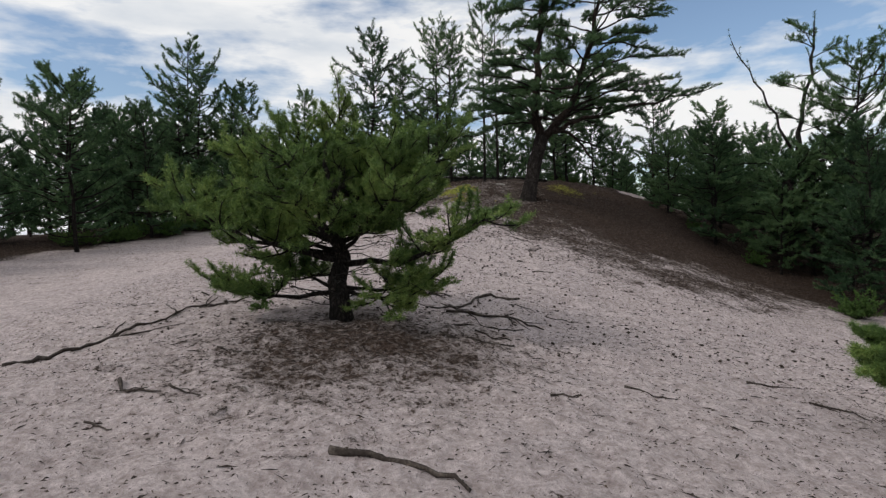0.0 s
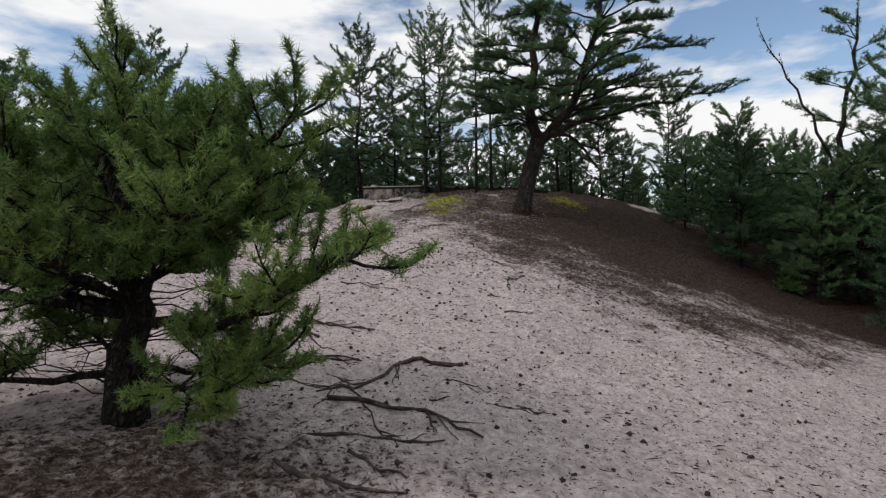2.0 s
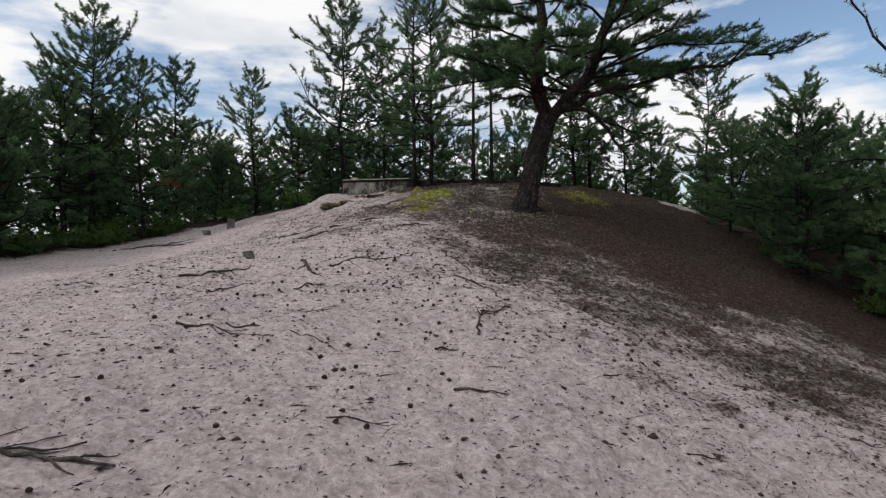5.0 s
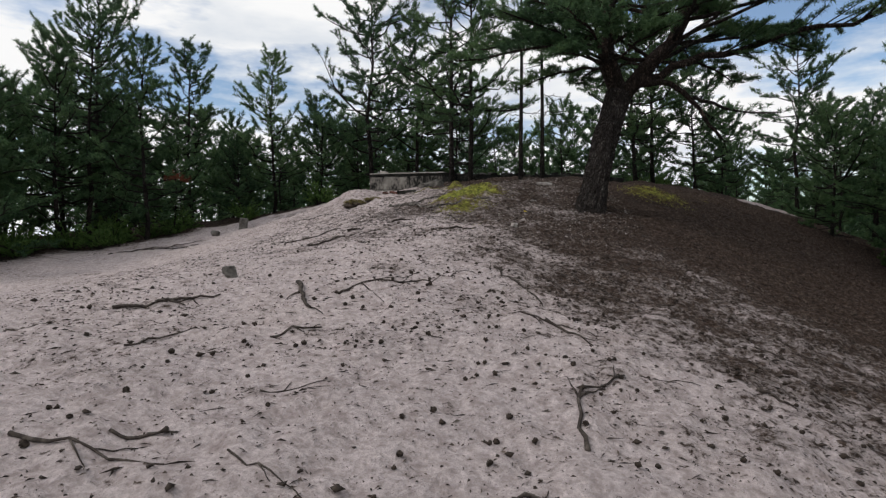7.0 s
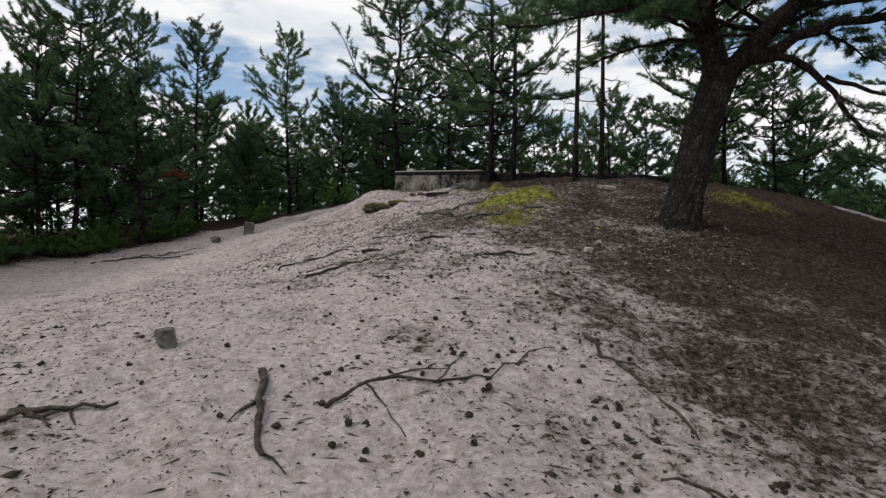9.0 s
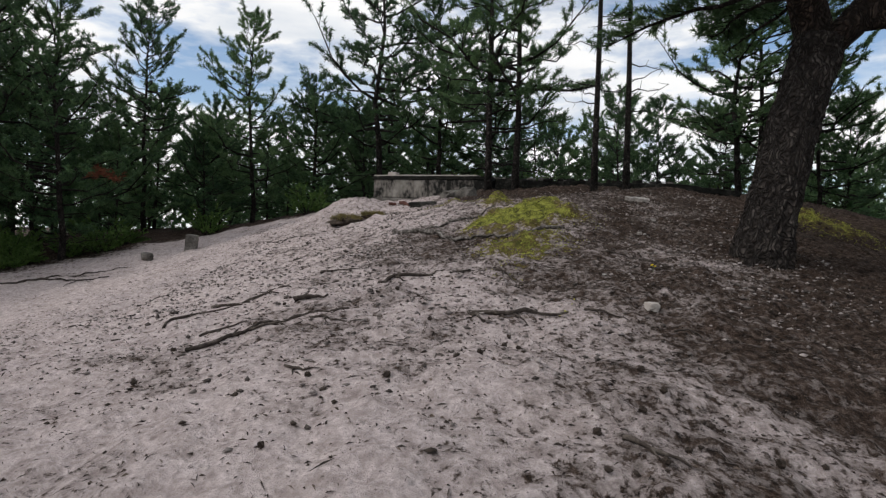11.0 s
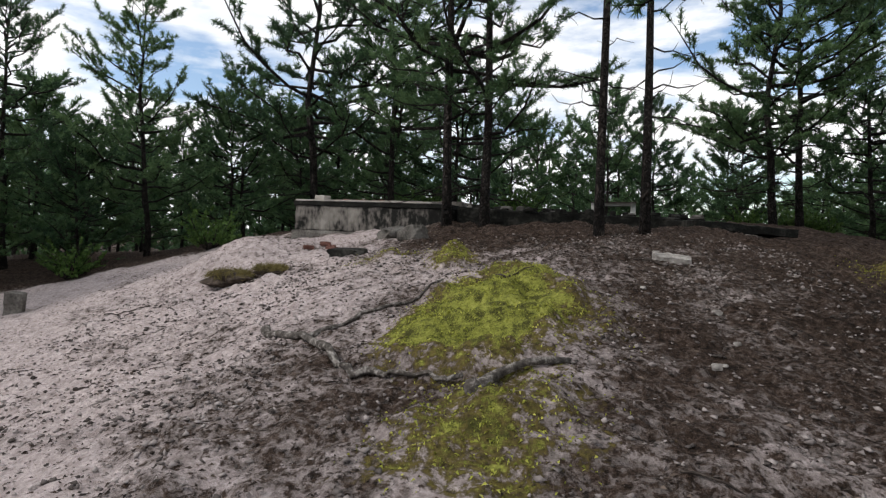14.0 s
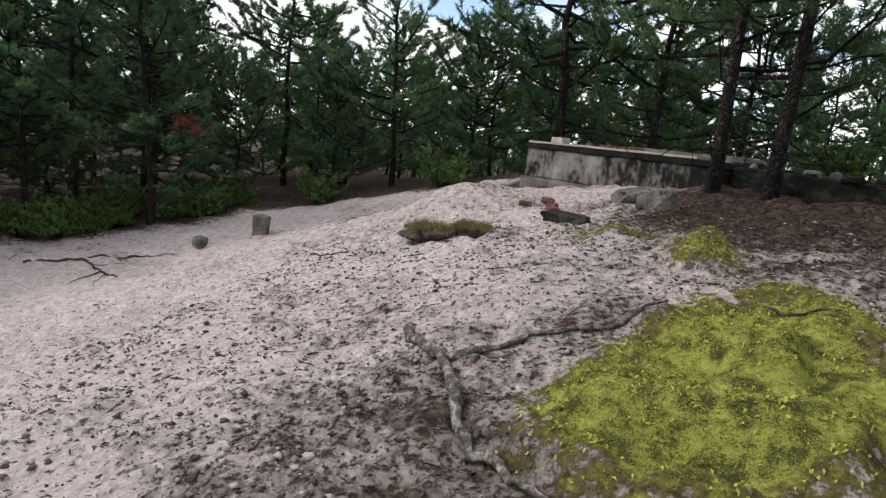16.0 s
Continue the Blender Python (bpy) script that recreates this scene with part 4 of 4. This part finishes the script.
# a torn lip of dark sod on the sand heap beside the ruin
def sod_clump(x, y, size, seed):
    np.random.seed(seed)
    thing = tagged(new("sod_clump"), "torn clump of dark sod with dry grass on sand", "sod")
    bm = bmesh.new()
    bmesh.ops.create_icosphere(bm, subdivisions=4, radius=1)
    for v in bm.verts:
        n = noise.noise(v.co * 1.6 + Vector((seed, 2, 1))) * 0.4 + noise.noise(v.co * 5.0 + Vector((1, seed, 4))) * 0.22
        v.co = Vector((v.co.x * size[0], v.co.y * size[1], v.co.z * size[2])) * (1 + n)
    mesh_part("earth", bm_mesh("earth", bm, SOD, True), thing)
    p = Pine()
    for k in range(240):
        a, r = np.random.uniform(0, 6.3), np.random.rand() ** 0.5
        p.tip.append((math.cos(a) * r * size[0], math.sin(a) * r * size[1], size[2] * math.sqrt(max(0.05, 1 - r * r)) * 0.9))
        p.dir.append((math.cos(a) * 0.6, math.sin(a) * 0.6, 0.6))
    mesh_part("dry_grass", p.needles("dry_grass", DRY_GRASS, 9, 0.09, 0.005, 1.0), thing, "dry olive-brown grass")
    thing.matrix_basis = pose(x, y, gz(x, y) + size[2] * 0.25, 0, 0, 15)


SOD = material("dark_sod", [(0.02, 0.015, 0.012), (0.06, 0.046, 0.036), (0.15, 0.12, 0.10)], 9, 0.97, 1.0, 40)
DRY_GRASS = material("dry_grass", [(0.10, 0.085, 0.03), (0.24, 0.20, 0.08)], 6, 0.9, 0, 9, island=0.5, through_light=0.2)
sod_clump(-3.0, 25.5, (0.30, 0.20, 0.11), 3)
sod_clump(-2.5, 25.62, (0.20, 0.15, 0.06), 5)


# ---- fallen branches ----
def fallen_branch(points, r, seed, label, mat=DEADWOOD, forks=3, name="fallen_branch"):
    np.random.seed(seed)
    pts = np.asarray(points, float)
    size = np.sum(np.hypot(*np.diff(pts, axis=0).T))
    n = max(8, int(size / 0.09))
    t, u = np.linspace(0, 1, len(pts)), np.linspace(0, 1, n)
    line = np.stack([np.interp(u, t, pts[:, k]) for k in range(2)], 1)
    line[1:-1] = (line[:-2] + line[1:-1] * 2 + line[2:]) / 4
    line += (np.random.rand(n, 2) - 0.5) * min(0.04, 0.05 * size)
    z = ground_z(line[:, 0], line[:, 1]) + r * (0.35 + 0.9 * np.random.rand(n))
    radii = r * (1.0 - 0.65 * u) * (0.8 + 0.5 * np.random.rand(n))
    sh = Shape()
    sh.tube(np.column_stack([line, z]), radii, 8, 0.35)
    stick = tagged(new(name, sh.mesh(name, mat)), label, "branch", "fallen branches")
    for k in range(forks):
        i = np.random.randint(n // 4, n - 1)
        way = line[min(n - 1, i + 1)] - line[i - 1]
        a = math.atan2(way[1], way[0]) + np.random.choice((-1, 1)) * np.random.uniform(0.4, 1.0)
        m = 5
        tw = np.stack([line[i] + np.array([math.cos(a), math.sin(a)]) * size * 0.06 * q + (np.random.rand(2) - 0.5) * 0.02 * size * (q > 0) for q in range(m)])
        side = Shape()
        side.tube(np.column_stack([tw, ground_z(tw[:, 0], tw[:, 1]) + r * 0.5]), np.linspace(radii[i] * 0.7, 0.003, m), 5, 0.2)
        mesh_part("fork", side.mesh("fork", mat), stick)
    return stick


BRANCHES = (
    (((-4.23, 5.05), (-3.93, 5.65), (-3.72, 6.52), (-3.54, 7.33), (-2.94, 8.01)), 0.03, 6, "long crooked dark root running over pale sand"),
    (((-0.75, 3.22), (-0.48, 3.17), (-0.2, 3.11), (0.0, 2.99), (0.09, 2.84)), 0.032, 0, "thick bent dead branch on pale sand"),
    (((-2.58, 3.69), (-2.34, 3.61)), 0.015, 1, ""), (((-2.78, 4.48), (-2.58, 4.15), (-2.28, 4.18)), 0.022, 3, ""),
    (((1.11, 8.81), (0.51, 8.62), (0.2, 7.93), (-0.17, 7.56)), 0.032, 5, "forked dead branch beside the small pine"),
    (((-0.02, 7.47), (0.64, 7.41), (1.24, 7.16)), 0.032, 3, "straight dead branch beside the small pine"),
    (((-0.01, 6.76), (0.95, 6.98)), 0.022, 2, ""), (((-0.1, 6.31), (0.37, 6.15), (0.73, 6.21)), 0.022, 3, ""),
    (((-0.91, 9.8), (-0.02, 9.83)), 0.028, 4, ""), (((0.31, 6.57), (0.73, 6.35)), 0.016, 1, ""), (((-0.53, 8.45), (0.06, 8.6)), 0.02, 2, ""),
    (((-0.56, 9.21), (-0.99, 9.64), (-0.25, 9.97)), 0.022, 3, ""), (((-2.21, 14.48), (-1.69, 14.89)), 0.03, 2, ""),
    (((1.93, 12.77), (1.95, 13.42), (2.32, 13.78)), 0.02, 3, "forked grey stick lying on sand"), (((-0.76, 15.44), (-0.5, 14.9), (-0.32, 14.56)), 0.034, 2, "thick gnarled stick of split bark on sand"),
    (((-0.89, 12.05), (-0.48, 12.05), (-0.07, 12.05)), 0.015, 2, ""), (((-1.26, 13.36), (-1.09, 13.6), (-0.96, 13.84)), 0.014, 2, ""),
    (((-0.2, 15.1), (-0.06, 15.32), (0.31, 15.37), (0.65, 15.57), (1.1, 16.32)), 0.015, 2, "long thin curved twig on cone-strewn sand"),
    (((1.3, 16.6), (1.6, 15.89), (1.86, 15.37)), 0.022, 1, ""), (((-2.0, 14.83), (-1.72, 14.9), (-1.37, 14.94)), 0.03, 1, ""), (((-0.03, 15.29), (0.31, 14.88)), 0.010, 0, ""),
    (((-0.74, 19.91), (-0.74, 20.06), (-0.39, 20.15), (0.06, 20.32)), 0.028, 2, "crooked dark branch in grey needle litter"), (((0.25, 20.25), (0.52, 19.87)), 0.02, 1, ""),
    (((-1.44, 19.53), (-1.15, 19.61)), 0.035, 0, ""), (((1.74, 20.68), (2.08, 20.45)), 0.013, 1, ""), (((-1.25, 19.09), (-1.08, 19.15), (-0.81, 19.16)), 0.014, 1, ""),
    (((-2.44, 19.92), (-1.71, 19.83)), 0.02, 2, ""), (((-9.45, 23.76), (-8.64, 24.27), (-6.9, 23.9)), 0.035, 3, "long grey branch at the foot of the slope"), (((-8.87, 24.42), (-7.45, 25.02)), 0.025, 2, ""),
    (((3.39, 14.15), (3.62, 14.01)), 0.02, 1, ""), (((2.5, 24.3), (1.2, 25.4)), 0.015, 2, ""),
)
for k, (points, r, forks, label) in enumerate(BRANCHES):
    fallen_branch(points, 0.75 * r, 100 + k, label or "dry dark twig lying on the sand", DEADWOOD, forks)
fallen_branch(((-1.42, 23.02), (-0.87, 22.68), (-0.48, 22.19), (-0.07, 22.0), (0.37, 21.82)), 0.040, 141, "gnarled grey pine root edging the moss", GREYWOOD, 0, "exposed_root")
fallen_branch(((0.44, 21.6), (0.54, 21.85), (1.03, 21.98)), 0.045, 142, "stout grey root end beside the moss", GREYWOOD, 0, "exposed_root")
fallen_branch(((-0.95, 22.7), (-0.55, 23.16), (0.05, 23.57)), 0.024, 143, "thin grey root reaching through the moss", GREYWOOD, 0, "exposed_root")
LONG_STICKS = (
    (((-1.79, 18.47), (-1.51, 18.86), (-1.23, 19.24), (-0.85, 19.25)), 0.016),
    (((-1.51, 18.86), (-1.11, 18.94)), 0.011),
    (((0.2, 19.09), (0.55, 19.08), (0.93, 19.18)), 0.022),
    (((0.16, 19.14), (0.34, 18.88)), 0.014),
    (((-2.5, 19.25), (-2.61, 19.44), (-2.43, 19.61), (-2.11, 19.74)), 0.013),
    (((-2.01, 18.98), (-1.7, 19.19)), 0.013),
    (((1.8, 20.93), (2.19, 20.62)), 0.014),
    (((-1.09, 19.02), (-0.86, 18.94), (-0.6, 18.89)), 0.009),
    (((-1.61, 20.59), (-1.19, 20.65)), 0.012),
    (((-0.61, 8.48), (-0.76, 9.49), (-0.47, 8.81), (-0.24, 8.67)), 0.012),
    (((-0.06, 8.1), (0.27, 7.42), (0.64, 6.74)), 0.011),
    (((-0.45, 8.32), (-0.24, 8.45), (0.06, 8.53)), 0.014),
    (((-0.36, 13.85), (-0.28, 13.96), (-0.05, 14.16)), 0.014),
    (((1.85, 14.8), (2.05, 14.58), (2.2, 14.35)), 0.012),
)
for k, (points, r) in enumerate(LONG_STICKS):
    fallen_branch(points, r, 160 + k, "long thin dry stick lying on pale sand", DEADWOOD, 2)
scatter = random.Random(9)
for k in range(60):
    x, y = scatter.uniform(-4.5, 5.5), scatter.uniform(4, 26)
    if math.hypot(x - 3.2, y - 21.5) < 0.6:
        continue
    a, size = scatter.uniform(-0.6, 0.6), scatter.uniform(0.15, 0.6)
    fallen_branch(((x, y), (x + math.cos(a) * size, y + math.sin(a) * size)), scatter.uniform(0.006, 0.013), 200 + k, "thin dry twig lying on the sand", DEADWOOD, 1, "twig")


# ---- pine cones ----
def cone_mesh():
    sh = Shape()
    rings, seg = 8, 9
    v, f = [], []
    for i in range(rings + 1):
        t = i / rings
        r = 0.021 * math.sin(math.pi * min(1, 0.12 + 0.88 * t)) ** 0.7
        for j in range(seg):
            a = 2 * math.pi * (j + 0.5 * (i % 2)) / seg
            k = r * (1.25 if (i + j) % 2 else 0.72)
            v.append((k * math.cos(a), k * math.sin(a), 0.052 * t - 0.026))
    for i in range(rings):
        for j in range(seg):
            q = (j + 1) % seg
            f.append((i * seg + j, i * seg + q, (i + 1) * seg + q, (i + 1) * seg + j))
    f += [tuple(range(seg))[::-1], tuple(rings * seg + j for j in range(seg))]
    sh.add(v, f)
    return sh.mesh("pine_cone", CONE, False)


CONE_MESH = cone_mesh()
cones = 0
while cones < 290:
    x, y = scatter.gauss(2.0, 1.9), scatter.gauss(14.0, 3.6)
    if not 6 < y < 21 or abs(x) > 6:
        continue
    ob = new("pine_cone", CONE_MESH)
    ob.matrix_basis = pose(x, y, gz(x, y) + 0.012, scatter.uniform(50, 130), scatter.uniform(-40, 40), scatter.uniform(0, 360))
    ob.scale = (scatter.uniform(0.6, 0.95),) * 3
    tagged(ob, "dark open pine cone lying on the sand", "pine cone", "fallen pine cones")
    cones += 1

# a small yellow flower
flower = tagged(new("yellow_flower"), "small yellow flower in dark litter", "flower")
sh = Shape()
sh.tube(((0, 0, -0.02), (0.01, 0, 0.05), (0.0, 0.01, 0.09)), (0.003, 0.003, 0.002), 5)
mesh_part("stem", sh.mesh("stem", LEAF), flower)
for k in range(3):
    bm = bmesh.new()
    bmesh.ops.create_icosphere(bm, subdivisions=2, radius=0.022)
    for v in bm.verts:
        v.co = Vector((v.co.x + 0.03 * math.cos(2.1 * k), v.co.y + 0.03 * math.sin(2.1 * k), v.co.z * 0.5 + 0.085 + 0.012 * k))
    mesh_part("petals", bm_mesh("petals", bm, YELLOW, True), flower)
flower.matrix_basis = pose(1.78, 20.4, gz(1.78, 20.4))
flower.scale = (0.6, 0.6, 0.6)


# ---- loose litter and moss, past counting ----
def slivers(name, x, y, size, width, lift, mat, label, flat=0.25):
    """Small bent flakes scattered over the ground."""
    n = len(x)
    z = ground_z(x, y) + 0.004
    a = np.random.uniform(0, 2 * np.pi, n)
    d = np.stack([np.cos(a), np.sin(a), np.random.uniform(-flat, flat, n)], 1)
    s = np.stack([-np.sin(a), np.cos(a), np.random.uniform(-0.6, 0.6, n)], 1)
    c = np.stack([x, y, z], 1)
    up = np.zeros((n, 3))
    up[:, 2] = lift
    size, width = size[:, None], width[:, None]
    v = np.stack([c - d * size, c - s * width + up, c + d * size, c + s * width + up * 0.3], 1).reshape(-1, 3)
    me = bpy.data.meshes.new(name)
    me.vertices.add(n * 4)
    me.vertices.foreach_set("co", v.ravel())
    me.loops.add(n * 6)
    q = np.arange(n)[:, None] * 4
    me.loops.foreach_set("vertex_index", np.concatenate([q, q + 1, q + 2, q, q + 2, q + 3], 1).ravel())
    me.polygons.add(n * 2)
    me.polygons.foreach_set("loop_start", np.arange(n * 2) * 3)
    me.update(calc_edges=True)
    me.materials.append(mat)
    return tagged(new(name, me), label, "litter", kind="stuff")


np.random.seed(81)
x, y = np.random.uniform(-6, 9, 220000), np.random.uniform(2, 28, 220000)
keep = np.random.rand(220000) < (moss_at(x, y) < 0.6) * 0.26 + 0.7 * (moss_at(x, y) < 0.5) * litter_at(x, y) * (0.35 + 0.65 * (value_noise(x * 2.5, y * 2.5, 8) > 0.45))
x, y = x[keep], y[keep]
n = len(x)
slivers("needle_litter", x, y, 0.005 + 0.022 * np.random.rand(n) ** 1.5, np.random.uniform(0.0015, 0.006, n), np.random.uniform(0.003, 0.012, n), LITTER, "dark needles, bark flakes and twig bits on the sand")
x, y = np.random.uniform(-2.5, 6, 90000), np.random.uniform(18.5, 26, 90000)
keep = np.random.rand(90000) < step(0.35, 0.9, moss_at(x, y)) * (0.3 + 0.7 * (value_noise(x * 4.5, y * 4.5, 6) > 0.4))
x, y = x[keep], y[keep]
n = len(x)
MOSS = material("moss_tips", [(0.14, 0.155, 0.025), (0.33, 0.345, 0.06), (0.46, 0.45, 0.10)], 3, 0.9, 0, 12, island=0.4, through_light=0.2)
slivers("moss", x, y, np.random.uniform(0.006, 0.014, n), np.random.uniform(0.003, 0.007, n), np.random.uniform(0.004, 0.014, n), MOSS, "yellow-green cushion moss tips", 0.9)


def clods(name, x, y, size, mat, label):
    """Small jagged lumps of bark and cone scales."""
    n = len(x)
    base = np.array([(1, 0, 0), (-1, 0, 0), (0, 1, 0), (0, -1, 0), (0, 0, 1), (0, 0, -1)], float)
    tri = np.array([(0, 2, 4), (2, 1, 4), (1, 3, 4), (3, 0, 4), (2, 0, 5), (1, 2, 5), (3, 1, 5), (0, 3, 5)])
    v = base[None] * np.random.uniform(0.4, 1.3, (n, 6, 3)) + np.random.uniform(-0.35, 0.35, (n, 6, 3))
    a = np.random.uniform(0, 6.3, n)
    c, d = np.cos(a)[:, None], np.sin(a)[:, None]
    v = np.stack([v[..., 0] * c - v[..., 1] * d, v[..., 0] * d + v[..., 1] * c, v[..., 2] * 0.6], -1) * size[:, None, None]
    v += np.stack([x, y, ground_z(x, y) + size * 0.3], -1)[:, None, :]
    me = bpy.data.meshes.new(name)
    me.vertices.add(n * 6)
    me.vertices.foreach_set("co", v.ravel())
    me.loops.add(n * 24)
    me.loops.foreach_set("vertex_index", (tri[None] + np.arange(n)[:, None, None] * 6).ravel())
    me.polygons.add(n * 8)
    me.polygons.foreach_set("loop_start", np.arange(n * 8) * 3)
    me.update(calc_edges=True)
    me.materials.append(mat)
    return tagged(new(name, me), label, "litter", kind="stuff")


x, y = np.random.uniform(-4, 8, 40000), np.random.uniform(6, 27, 40000)
keep = np.random.rand(40000) < (0.06 + 0.30 * litter_at(x, y) * (value_noise(x * 1.7, y * 1.7, 12) > 0.4)) * (moss_at(x, y) < 0.5) + 0.12 * blob(x, y, 2.3, 16.0, 1.6, 2.6)
x, y = x[keep], y[keep]
clods("bark_litter", x, y, (0.010 + 0.028 * np.random.rand(len(x)) ** 2) * (1 - 0.45 * step(16.5, 18.5, y)), CONE, "dark bark lumps and cone scales in the litter")
np.random.seed(83)
x, y = np.random.uniform(-5, 7, 9000), np.random.uniform(2.5, 26, 9000)
keep = np.random.rand(9000) < (0.22 + 0.6 * step(0.4, 0.8, value_noise(x * 0.8, y * 0.8, 23))) * (moss_at(x, y) < 0.5)
x, y = x[keep], y[keep]
n = len(x)
slivers("twig_bits", x, y, 0.025 + 0.075 * np.random.rand(n) ** 2.5, np.random.uniform(0.002, 0.006, n), np.random.uniform(0.004, 0.014, n), DEADWOOD, "short dark twig bits strewn over the sand", 0.08)
x, y = np.random.uniform(-4.5, 4, 52000), np.random.uniform(16.5, 26, 52000)
keep = np.random.rand(52000) < 0.55 * step(-1.5, 3.0, y - 18 - 0.4 * np.abs(x + 0.5)) * (moss_at(x, y) < 0.55) * (0.25 + 0.75 * step(0.35, 0.75, value_noise(x * 1.6, y * 1.6, 24)))
x, y = x[keep], y[keep]
CRUST = material("crumbled_crust", [(0.055, 0.046, 0.041), (0.17, 0.147, 0.138), (0.34, 0.30, 0.285)], 3, 0.97, 0, 9, island=0.7)
clods("crust_crumbs", x, y, 0.008 + 0.022 * np.random.rand(len(x)) ** 2, CRUST, "grey-brown crumbs of dry sandy crust")
